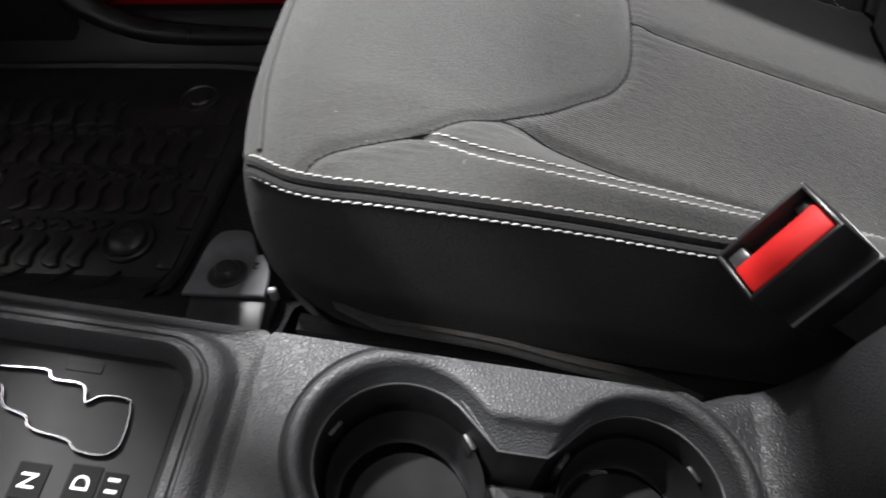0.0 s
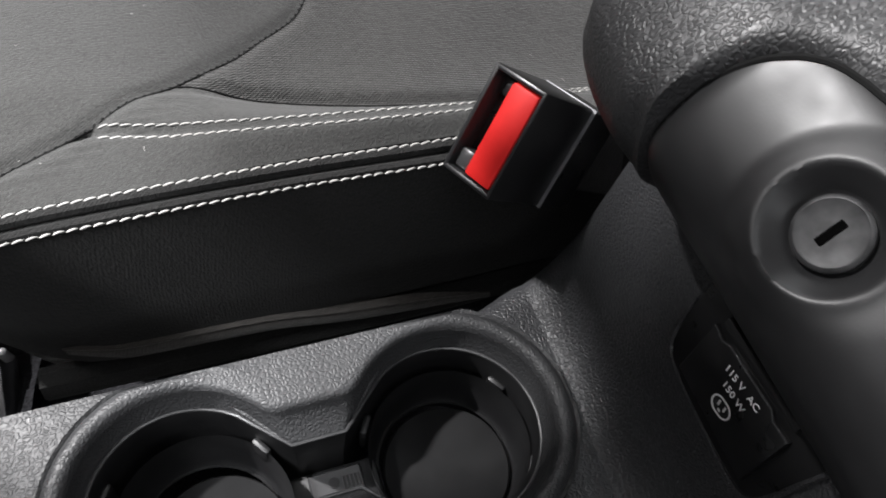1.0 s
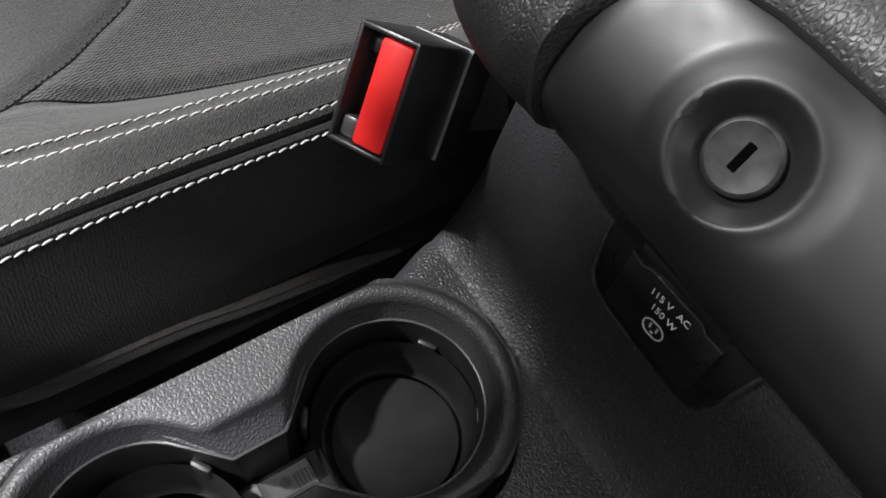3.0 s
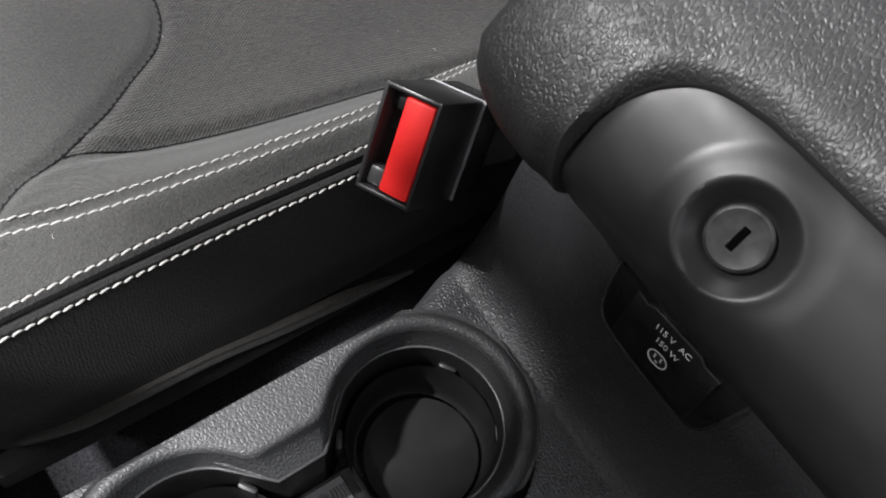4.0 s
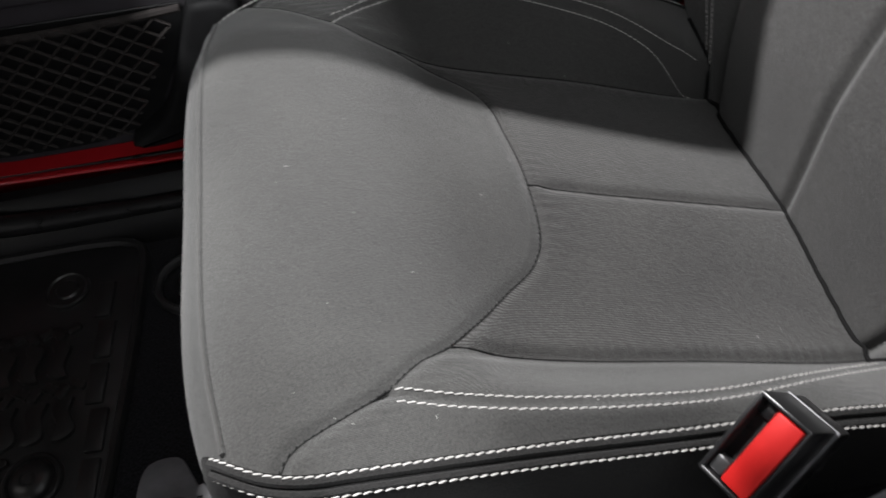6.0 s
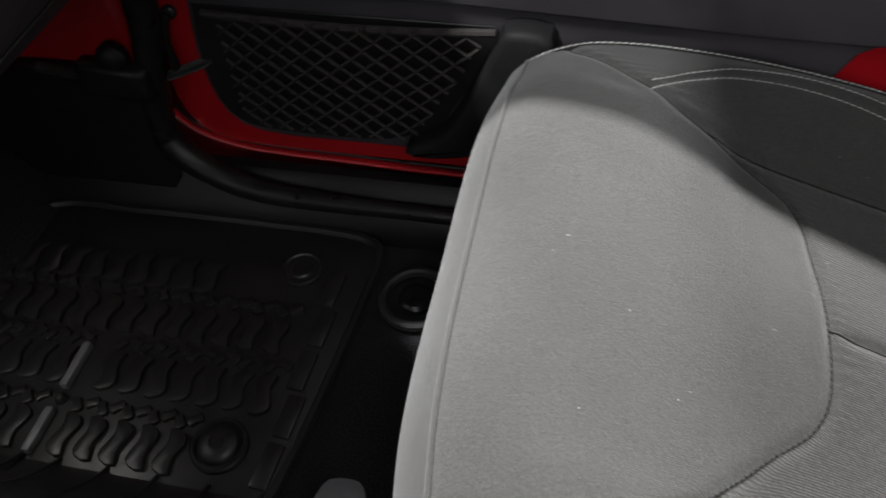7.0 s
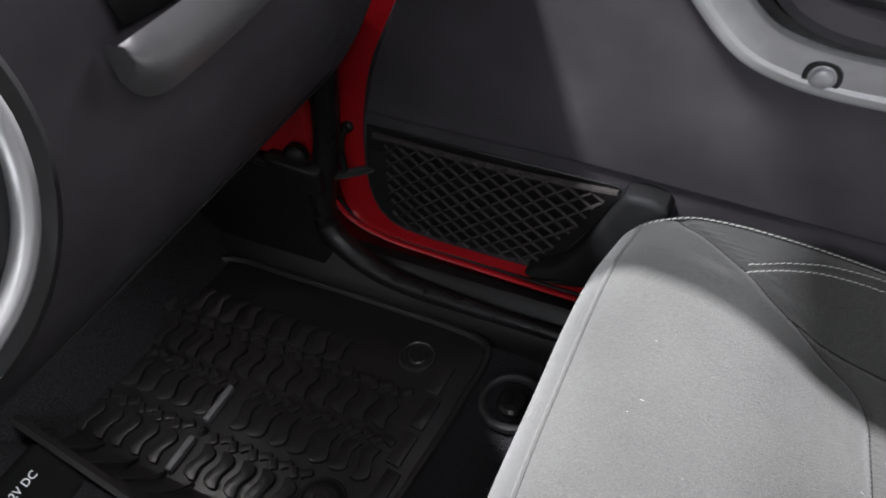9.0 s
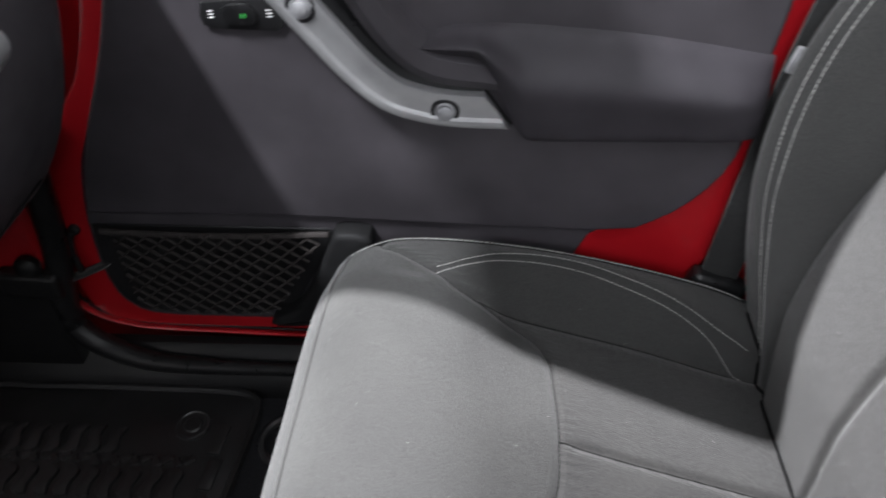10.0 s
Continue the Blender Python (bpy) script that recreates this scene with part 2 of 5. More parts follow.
def loft(rings, closed=True, cap_start=False, cap_end=False, bm=None):
    """Quads between rings of equal length."""
    bm = bm or bmesh.new()
    rows = [[bm.verts.new(p) for p in ring] for ring in rings]
    n = len(rows[0])
    for a, b in zip(rows, rows[1:]):
        for i in range(n if closed else n - 1):
            j = (i + 1) % n
            bm.faces.new((a[i], a[j], b[j], b[i]))
    if cap_start:
        bm.faces.new(rows[0][::-1])
    if cap_end:
        bm.faces.new(rows[-1])
    return bm


def tube(points, radius, sides=8, flat=1.0, bm=None):
    """A round rod along a line of points; flat squeezes it upwards."""
    pts = [Vector(p) for p in points]
    rings = []
    for i, p in enumerate(pts):
        d = (pts[min(i + 1, len(pts) - 1)] - pts[max(i - 1, 0)]).normalized()
        side = d.cross(Vector((0, 0, 1)))
        if side.length < 1e-3:
            side = d.cross(Vector((0, 1, 0)))
        side.normalize()
        up = side.cross(d)
        r = radius[i] if isinstance(radius, list) else radius
        rings.append([p + r * (math.cos(2 * math.pi * k / sides) * side + flat * math.sin(2 * math.pi * k / sides) * up) for k in range(sides)])
    return loft(rings, True, True, True, bm)


def rounded_box(size, r, seg=3, m=Matrix()):
    bm = bmesh.new()
    bmesh.ops.create_cube(bm, size=1)
    bmesh.ops.scale(bm, vec=size, verts=bm.verts)
    bmesh.ops.bevel(bm, geom=bm.edges[:], offset=r, segments=seg, profile=0.5, affect="EDGES")
    bmesh.ops.transform(bm, matrix=m, verts=bm.verts)
    return bm


def disc_stack(profile, n=40, m=Matrix(), cap=True):
    """A turned shape from (radius, height) pairs."""
    rings = [[Vector((r * math.cos(2 * math.pi * k / n), r * math.sin(2 * math.pi * k / n), h)) for k in range(n)] for r, h in profile]
    bm = loft(rings, True, cap, cap)
    bmesh.ops.transform(bm, matrix=m, verts=bm.verts)
    return bm


def plate(outline, depth, bevel=0.0, seg=2, m=Matrix()):
    """A slab from an outline in its own x, y plane, depth thick along +z, with its upper rim rounded."""
    bm = bmesh.new()
    f = bm.faces.new([bm.verts.new((x, y, 0)) for x, y in outline])
    top = bmesh.ops.extrude_face_region(bm, geom=[f])
    up = [g for g in top["geom"] if isinstance(g, bmesh.types.BMVert)]
    bmesh.ops.translate(bm, vec=(0, 0, depth), verts=up)
    if bevel:
        rim = [e for e in bm.edges if all(v in up for v in e.verts)]
        bmesh.ops.bevel(bm, geom=rim, offset=bevel, segments=seg, profile=0.5, affect="EDGES")
    bmesh.ops.transform(bm, matrix=m, verts=bm.verts)
    return bm


def spline(knots, t):
    """A smooth curve through (t, value) pairs; flat ends."""
    if t <= knots[0][0]:
        return knots[0][1]
    for (a, u), (b, v) in zip(knots, knots[1:]):
        if t <= b:
            i = knots.index((a, u))
            m0 = (v - knots[i - 1][1]) / (b - knots[i - 1][0]) if i else (v - u) / (b - a)
            m1 = (knots[i + 2][1] - u) / (knots[i + 2][0] - a) if i + 2 < len(knots) else (v - u) / (b - a)
            s, w = (t - a) / (b - a), b - a
            return (2 * s**3 - 3 * s**2 + 1) * u + (s**3 - 2 * s**2 + s) * w * m0 + (3 * s**2 - 2 * s**3) * v + (s**3 - s**2) * w * m1
    return knots[-1][1]


def smoothed(points, n):
    """n points evenly along a smooth line through the given ones."""
    pts = [Vector(p) for p in points]
    ts = [0.0]
    for a, b in zip(pts, pts[1:]):
        ts.append(ts[-1] + (b - a).length)
    axes = [[(t, p[k]) for t, p in zip(ts, pts)] for k in range(len(pts[0]))]
    return [Vector([spline(ax, ts[-1] * i / (n - 1)) for ax in axes]) for i in range(n)]


def outline(points, n):
    return [(p.x, p.y) for p in smoothed([Vector((a, b)) for a, b in points], n)]


def door_plane(y):
    """Lays a plate's own x, y along the car and up, its thickness towards the cabin."""
    return Matrix(((1, 0, 0, 0), (0, 0, -1, y), (0, 1, 0, 0), (0, 0, 0, 1)))


# ---- workshop round the car ----
def slab(name, lo, hi, mat, label, category="wall"):
    size, mid = [b - a for a, b in zip(lo, hi)], [(a + b) / 2 for a, b in zip(lo, hi)]
    ob = part(name, rounded_box(size, 0.01, 1, Matrix.Translation(mid)), mat, None, label, False)
    return tagged(ob, category=category, kind="structure")


slab("ground", (-5, -4, -0.62), (5, 5, -0.5), CONCRETE, "grey concrete workshop ground under the car", "ground")
slab("wall_north", (-5, 5, -0.5), (5, 5.2, 3), PLASTER, "plain grey painted workshop wall")
slab("wall_south", (-5, -4.2, -0.5), (5, -4, 3), PLASTER, "plain grey painted workshop wall")
slab("wall_east", (5, -4, -0.5), (5.2, 5, 3), PLASTER, "plain grey painted workshop wall")
slab("wall_west", (-5.2, -4, -0.5), (-5, 5, 3), PLASTER, "plain grey painted workshop wall")
slab("ceiling", (-5, -4, 2.7), (5, 5, 2.85), PLASTER, "plain grey workshop ceiling", "ceiling")

# ---- car floor ----
slab("floor", (-1.05, -0.75, -0.06), (1.2, 0.915, -0.012), CARPET, "black carpeted car floor", "floor")

# tunnel under the console: carpet slope down to the mat
ts = [(0.10, 0.12), (0.36, 0.12), (0.40, 0.095), (0.43, 0.07), (0.47, 0.058), (0.50, 0.045), (0.53, 0.012), (0.545, -0.012)]
bm = loft([[(x, y, max(z * (1 + 0.35 * max(0, -x - 0.5)), -0.012)) for y, z in ts] for x in np.linspace(-1.0, -0.14, 24)], False)
tagged(part("tunnel_carpet", bm, CARPET, None, "black carpet over the transmission tunnel"), category="carpet", kind="structure")

# toe board rising at the front of the footwell
bm = loft([[(-0.70 - 0.3 * s, y, -0.01 + 0.42 * s**1.15) for y in np.linspace(0.40, 0.96, 12)] for s in np.linspace(0, 1, 10)], False)
tagged(part("toe_board", bm, CARPET, None, "black carpeted toe board of the footwell"), category="carpet", kind="structure")

# sill: black trim stepping up to the red rocker
sill = [(0.905, -0.012), (0.908, 0.006), (0.918, 0.022), (0.932, 0.04), (0.94, 0.054), (0.948, 0.060), (0.965, 0.058), (0.97, 0.03), (0.97, -0.1)]
bm = loft([[(x, y, z) for y, z in sill] for x in np.linspace(-1.0, 1.1, 40)], False)
tagged(part("sill_trim", bm, SATIN, None, "black plastic sill trim beside the floor"), category="sill", kind="structure")


# ---- passenger seat ----
seat = thing("passenger_seat", "charcoal cloth front passenger seat with pale double stitching", "car seat")
YC, HALF = 0.671, 0.247

Z_MID = [(-0.15, 0.3065), (-0.06, 0.3075), (0, 0.2995), (0.07, 0.2745), (0.14, 0.2435), (0.2, 0.2165), (0.3, 0.1755), (0.44, 0.1195)]
Z_SEAM = [(-0.15, 0.3110), (-0.06, 0.3130), (0, 0.3030), (0.062, 0.2750), (0.1, 0.2490), (0.156, 0.2210), (0.253, 0.1830), (0.37, 0.1350), (0.44, 0.1150)]
Z_STITCH = [(-0.15, 0.306), (-0.06, 0.310), (0.012, 0.296), (0.05, 0.291), (0.087, 0.290), (0.16, 0.276), (0.23, 0.254), (0.3, 0.226), (0.37, 0.182), (0.44, 0.14)]
Z_PIPE = [(-0.15, 0.270), (-0.107, 0.288), (-0.08, 0.298), (-0.044, 0.303), (0.0, 0.298), (0.1, 0.280), (0.2, 0.257), (0.3, 0.238), (0.37, 0.213), (0.44, 0.17)]
Z_PIPE_OUT = [(-0.15, 0.262), (-0.107, 0.279), (-0.08, 0.286), (-0.044, 0.291), (0.0, 0.293), (0.05, 0.290), (0.1, 0.284), (0.162, 0.273), (0.225, 0.258), (0.3, 0.236), (0.37, 0.210), (0.44, 0.17)]
D_STITCH = [(-0.15, 0.203), (0.0, 0.200), (0.05, 0.212), (0.09, 0.222), (0.16, 0.229), (0.23, 0.228), (0.3, 0.217), (0.37, 0.200), (0.44, 0.185)]
D_STITCH_OUT = [(-0.15, 0.190), (0.0, 0.184), (0.012, 0.191), (0.03, 0.2005), (0.05, 0.2115), (0.09, 0.2225), (0.14, 0.230), (0.196, 0.231), (0.245, 0.2245), (0.29, 0.216), (0.33, 0.206), (0.37, 0.192), (0.44, 0.180)]
SEAM_IN, SEAM_OUT = [(0.05, 0.1655), (0.44, 0.1665)], [(0.05, 0.163), (0.10, 0.167), (0.17, 0.176), (0.30, 0.183), (0.44, 0.183)]


def seam_d(x, d):
    """How far from the middle line the seam beside the insert runs, on the side of d."""
    return spline(SEAM_OUT if d > 0 else SEAM_IN, x)


def stitch_d(x, d):
    """How far from the middle line the double stitching on the bolster runs, on the side of d."""
    return spline(D_STITCH_OUT if d > 0 else D_STITCH, x)


def front_x(d):
    """How far forward the seat's nose reaches at d from its middle."""
    return -0.134 + 0.028 * min(1, d / HALF) ** 3


def cushion_z(x, d):
    """Height of the cushion's top at x and d from its middle line."""
    seam, a = seam_d(x, d), abs(d)
    knots = [(-seam, spline(Z_SEAM, x)), (0.0, spline(Z_MID, x)), (seam, spline(Z_SEAM, x)), (max(seam + 0.006, stitch_d(x, d)), spline(Z_STITCH, x)), (HALF + 0.002, spline(Z_PIPE_OUT if d > 0 else Z_PIPE, x))]
    return spline(knots, a)


PANEL_SEAM = {
    -1: [(0.0, 0.1545), (0.030, 0.1538), (0.045, 0.1525), (0.058, 0.1500), (0.070, 0.1455), (0.087, 0.1345), (0.112, 0.1080), (0.142, 0.0800), (0.166, 0.0555), (0.179, 0.0345), (0.198, 0.0115), (0.212, -0.0145), (0.226, -0.0410), (0.236, -0.0520), (0.247, -0.0580)],
    1: [(0.0, 0.1550), (0.030, 0.1545), (0.080, 0.1515), (0.110, 0.1490), (0.130, 0.1410), (0.141, 0.1290), (0.149, 0.1080), (0.156, 0.0880), (0.167, 0.0545), (0.174, 0.0380), (0.190, 0.0140), (0.208, -0.0130), (0.226, -0.0410), (0.236, -0.0520), (0.247, -0.0580)],
}


def panel_edge(d):
    """Where the front panel of the cushion ends, at d from the middle line (signed)."""
    return spline(PANEL_SEAM[1 if d > 0 else -1], abs(d))


def groove(gap, width, depth):
    return depth * math.exp(-((gap / width) ** 2))


def plan(x):
    """How the seat narrows in plan round its front corners."""
    return 1 - 0.16 * max(0.0, (-0.03 - x) / 0.08) ** 2


def on_cushion(x, d, lift=0.0):
    return Vector((x, YC + d * plan(x), cushion_top(x, YC + d) + lift))


def cushion_top(x, y):
    sd, d = y - YC, abs(y - YC)
    z = cushion_z(x, sd)
    edge = panel_edge(sd)
    z += 0.0009 * math.sin(11 * x + 5 * y) * math.sin(17 * y + 4 * x + 1.3) * min(1.0, (HALF - d) / 0.03)
    slope = (panel_edge(sd + 0.002) - panel_edge(sd - 0.002)) / 0.004
    z -= groove((x - edge) / math.sqrt(1 + slope * slope), 0.005, 0.0032)
    gap = x - edge - 0.012 * math.sqrt(1 + slope * slope)
    z -= groove(gap, 0.010 * math.sqrt(1 + slope * slope), 0.0004) * math.sin(700 * d + 3 * math.sin(90 * d)) * (0.6 + 0.4 * math.sin(31 * y))
    if x > edge:
        z -= groove(d - seam_d(x, sd) + 0.010, 0.008, 0.0003) * math.sin(520 * x + 3 * math.sin(70 * x))
        z -= groove(d - seam_d(x, sd), 0.007, 0.006) * min(1, (x - edge) / 0.03)
        z -= groove(d, 0.006, 0.0045) * min(1, (x - edge) / 0.02)
        z -= groove(d - stitch_d(x, sd), 0.004, 0.003)
    return z


X0 = -0.07


def front_bulge(z):
    """How far the padding of the front corners swells forward at height z."""
    return 0.016 * math.sin(math.pi * max(0.0, min(1.0, (0.300 - z) / 0.21)))


def cushion_point(s, d_signed):
    """s below 0 runs round the nose of the cushion, s above 0 is x measured from the start of the flat top."""
    d, x0 = abs(d_signed), X0
    reach = x0 - front_x(d)
    if s >= 0:
        x = x0 + s
        return on_cushion(x, d_signed)
    a = min(1.0, -s) * math.pi / 2
    top, low = cushion_z(x0, d_signed), 0.17
    x = x0 - reach * math.sin(a)
    z = low + (top - low) * max(0.0, math.cos(a)) ** (0.42 - 0.29 * (d / HALF) ** 4)
    if -s > 1:
        z, x = low - (-s - 1) * 0.075, x + 0.03 * (-s - 1) ** 2
    return Vector((x - front_bulge(z) * (d / HALF) ** 2, YC + d_signed * plan(max(x, front_x(HALF))), z))


S_ROWS = [-2.0, -1.6, -1.25] + [-1 + 1.0 * i / 30 for i in range(30)] + list(np.linspace(0, 0.515, 300))
D_COLS = list(np.linspace(-HALF, HALF, 281))


def cushion_patch(inside):
    bm, made = bmesh.new(), {}

    def vert(i, j):
        if (i, j) not in made:
            made[i, j] = bm.verts.new(cushion_point(S_ROWS[i], D_COLS[j]))
        return made[i, j]

    for i in range(len(S_ROWS) - 1):
        for j in range(len(D_COLS) - 1):
            s, d = (S_ROWS[i] + S_ROWS[i + 1]) / 2, (D_COLS[j] + D_COLS[j + 1]) / 2
            if inside(s, d):
                bm.faces.new((vert(i, j), vert(i + 1, j), vert(i + 1, j + 1), vert(i, j + 1)))
    return bm


def region(s, d):
    if s < -0.36:
        return "front_skirt"
    if s < 0 or s + X0 < panel_edge(d):
        return "front_panel"
    if abs(d) < seam_d(s + X0, d):
        return "insert_inboard" if d < 0 else "insert_outboard"
    return "bolster_inboard" if d < 0 else "bolster_outboard"


for name, mat in (("front_skirt", CLOTH_NOSE), ("front_panel", CLOTH), ("insert_inboard", CLOTH_RIB), ("insert_outboard", CLOTH_RIB), ("bolster_inboard", CLOTH), ("bolster_outboard", CLOTH)):
    part(name.split("_in")[0].split("_out")[0], cushion_patch(lambda s, d, name=name: region(s, d) == name), mat, seat)


part("front_welt", tube([cushion_point(-0.36, d) + Vector((-0.0006, 0, 0.0006)) for d in np.linspace(-HALF + 0.004, HALF - 0.004, 120)], 0.0022, 8), CLOTH, seat)


def pipe_point(x, side, out=0.0, drop=0.0):
    return Vector((x, YC + side * (HALF * plan(x) + out), side_top(x, side) - drop))


def side_bottom(x):
    return 0.119 - 0.165 * (x + 0.08)


def side_top(x, side):
    """Height of the cushion's outer edge, round its nose too."""
    x0, line = X0, Z_PIPE_OUT if side > 0 else Z_PIPE
    if x >= x0:
        return spline(line, x)
    a = math.asin(min(1.0, (x0 - x) / (x0 - front_x(HALF))))
    return 0.17 + (spline(line, x0) - 0.17) * max(0.0, math.cos(a)) ** 0.13


HEM = [(-0.06, 0.196), (-0.032, 0.182), (0.003, 0.172), (0.037, 0.161), (0.07, 0.151), (0.105, 0.137), (0.165, 0.112), (0.215, 0.088)]
for side in (-1, 1):
    rows = []
    for x in list(front_x(HALF) + (X0 - front_x(HALF)) * np.linspace(0, 1, 24) ** 2.5) + list(np.linspace(-0.065, 0.46, 54)):
        top, low = side_top(x, side), max(side_bottom(x), 0.05)
        nose = math.sqrt(max(0, min(1, (x - front_x(HALF)) / 0.05)))
        ring = []
        for k in range(19):
            f = k / 18
            out = (0.0105 * min(1, f / 0.05) ** 0.5 + 0.007 * math.sin(math.pi * min(1, f * 1.05))) * nose - 0.028 * max(0, f - 0.72) ** 1.5 * 6
            z = top + (low - top) * f
            ring.append((x - front_bulge(z) * max(0.0, 1 - (x - front_x(HALF)) / 0.06) ** 1.5, YC + side * (HALF * plan(x) + out), z))
        rows.append(ring)
    part("side_panel", loft(rows, False), CLOTH_SHADED, seat, "charcoal side cloth with its shade put into the colour")
    # lower skirt with a welt that curves under the cushion
    welt = [Vector((x, YC + side * (HALF - 0.004 + 0.006 * math.sin((x + 0.1) * 6)), max(side_bottom(x), 0.05) + 0.004)) for x in np.linspace(-0.10, 0.42, 30)]
    part("hem", tube(welt, 0.011, 8, 1.3), CLOTH_SHADED, seat)
    rows = []
    for x in np.linspace(-0.056, 0.212, 48):
        z, y, end = spline(HEM, x) + 0.0015 * math.sin(55 * x + side), YC + side * (HALF + 0.0165), min(1.0, (x + 0.060) / 0.03, (0.216 - x) / 0.06)
        rows.append([(x, y + side * out * end, z - low * (0.4 + 0.6 * end)) for low, out in ((-0.001, -0.003), (0.0, 0.0012), (0.0012, 0.0026), (0.003, 0.0020), (0.0042, 0.0008), (0.006, 0.0018), (0.012, 0.0026), (0.0165, 0.0016), (0.0185, -0.003))])
    part("hem_binding", loft(rows, False), BINDING, seat, "dusty brown-grey edge binding")


def stitches(line, length, gap, radius):
    """Single thread stitches lying along a line."""
    pts = [Vector(p) for p in line]
    run, marks = 0.0, [0.0]
    for a, b in zip(pts, pts[1:]):
        run += (b - a).length
        marks.append(run)

    def at(t):
        for i in range(len(pts) - 1):
            if t <= marks[i + 1]:
                f = (t - marks[i]) / max(1e-9, marks[i + 1] - marks[i])
                return pts[i].lerp(pts[i + 1], f)
        return pts[-1]

    bm, t, rng = bmesh.new(), 0.0, random.Random(4)
    while t + length < run:
        a, b = at(t), at(t + length)
        mid = (a + b) / 2
        along = (b - a).normalized()
        slant = Vector((-along.y, along.x, along.z * 0)) * 0.00055
        a, b = a - slant, b + slant
        j = Vector((rng.uniform(-1, 1), rng.uniform(-1, 1), 0)) * 0.00015
        tube([a - Vector((0, 0, radius * 0.6)), a.lerp(b, 0.2) + j, mid + j + Vector((0, 0, radius * 0.3)), a.lerp(b, 0.8) - j, b - Vector((0, 0, radius * 0.6))], [radius * 0.5, radius, radius, radius, radius * 0.5], 6, 0.8, bm)
        t += length + gap
    return bm


def stitch_part(line, radius=0.0006):
    tagged(part("stitching", stitches(line, 0.0056, 0.0007, radius), THREAD, seat, "pale grey stitching"), kind="stuff")


for side in (-1, 1):
    xs = np.linspace(front_x(HALF) + 0.0045, 0.40, 130)
    for out, drop in ((0.0022, -0.0016), (0.0129, 0.0064)):
        line = [pipe_point(x, side, out, drop) for x in xs]
        stitch_part(line)
    part("piping", tube([pipe_point(x, side, 0.0035, 0.0022) for x in xs], 0.0036, 8), CLOTH_SHADED, seat)
    part("piping", tube([pipe_point(x, side, 0.0092, 0.0070) for x in xs], 0.0036, 8), CLOTH_SHADED, seat)
    xs = np.linspace(0.0155, 0.40, 100)
    for off in (-0.0048, 0.0048):
        line = []
        for x in xs:
            d = stitch_d(x, side) + off
            line.append(Vector((x, YC + side * d, cushion_top(x, YC + side * d) + 0.0005)))
        stitch_part(line, 0.0005)

# dark cords sunk into the seams
line = [(panel_edge(d), YC + d) for d in np.linspace(-HALF, HALF, 140)]
part("seam_gap_cord", tube([on_cushion(x, y - YC, -0.0004) for x, y in line], 0.0008, 6), SEAM, seat)
tagged(part("stitching", stitches([on_cushion(x - 0.0010, y - YC, 0.0001) for x, y in line], 0.0028, 0.0030, 0.00042), SEAM, seat, "short black stitches along the panel seam"), kind="stuff")
for side in (-1, 0, 1):
    line = [(x, YC + side * seam_d(x, side)) for x in np.linspace(panel_edge(side * 0.165), 0.44, 60)]
    part("seam_gap_cord", tube([(x, y, cushion_top(x, y) - 0.0004) for x, y in line], 0.0010, 6), SEAM, seat)

# backrest
R_INS = [(0.09, 0.414), (0.12, 0.415), (0.17, 0.416), (0.22, 0.416), (0.27, 0.418), (0.36, 0.436), (0.45, 0.468), (0.6, 0.53), (0.85, 0.64)]
R_BOL = [(0.09, 0.42), (0.14, 0.412), (0.2, 0.400), (0.3, 0.380), (0.4, 0.370), (0.5, 0.378), (0.6, 0.41), (0.72, 0.48), (0.85, 0.62)]
D_BSEAM = [(0.09, 0.15), (0.14, 0.165), (0.2, 0.176), (0.3, 0.182), (0.6, 0.185), (0.85, 0.17)]


D_BST = [(0.09, 0.198), (0.12, 0.203), (0.2, 0.218), (0.3, 0.232), (0.4, 0.241), (0.6, 0.247), (0.85, 0.235)]


def back_point(z, d):
    a, w = abs(d), 0.287
    seam = spline(D_BSEAM, z)
    if a <= seam:
        x = spline(R_INS, z) - groove(a, 0.006, -0.006) - groove(a - seam, 0.006, -0.008)
    else:
        f = (a - seam) / (w - seam)
        top = 0.62 if d > 0 else 0.84
        crest = math.sin(min(1, f / top) * math.pi / 2) ** 1.2 if f < top else math.cos((f - top) / (1 - top) * math.pi / 2) ** 0.5
        base = spline(R_INS, z) if f < top else spline(R_INS, z) + 0.02
        x = base + (spline(R_BOL, z) - base) * crest * (0.45 if d < 0 else 1.0) - groove(a - seam, 0.006, -0.008)
        x -= groove(a - spline(D_BST, z) + (0.015 if d > 0 else 0.0), 0.004, -0.003) + groove(a - 0.2695, 0.004, -0.003)
    return Vector((x, YC + d, z))


zs, ds = np.linspace(0.09, 0.85, 190), np.linspace(-0.287, 0.287, 240)


def back_patch(inside):
    bm, made = bmesh.new(), {}

    def vert(i, j):
        if (i, j) not in made:
            made[i, j] = bm.verts.new(back_point(zs[i], ds[j]))
        return made[i, j]

    for i in range(len(zs) - 1):
        for j in range(len(ds) - 1):
            d, z = (ds[j] + ds[j + 1]) / 2, (zs[i] + zs[i + 1]) / 2
            if inside(d, spline(D_BSEAM, z)):
                bm.faces.new((vert(i, j), vert(i, j + 1), vert(i + 1, j + 1), vert(i + 1, j)))
    return bm


junction = []
for d in np.linspace(-0.235, 0.235, 60):
    z = 0.10
    while z < 0.3:
        p = back_point(z, d)
        if cushion_top(min(p.x, 0.44), YC + d) <= z:
            break
        z += 0.002
    junction.append(Vector((p.x - 0.002, YC + d, z + 0.001)))
# dark cord added for the shaded gap where cushion and backrest meet
part("seam_gap_cord", tube(junction, 0.0022, 8), SEAM, seat)
part("backrest_insert", back_patch(lambda d, s: -s <= d <= 0), CLOTH_RIB, seat)
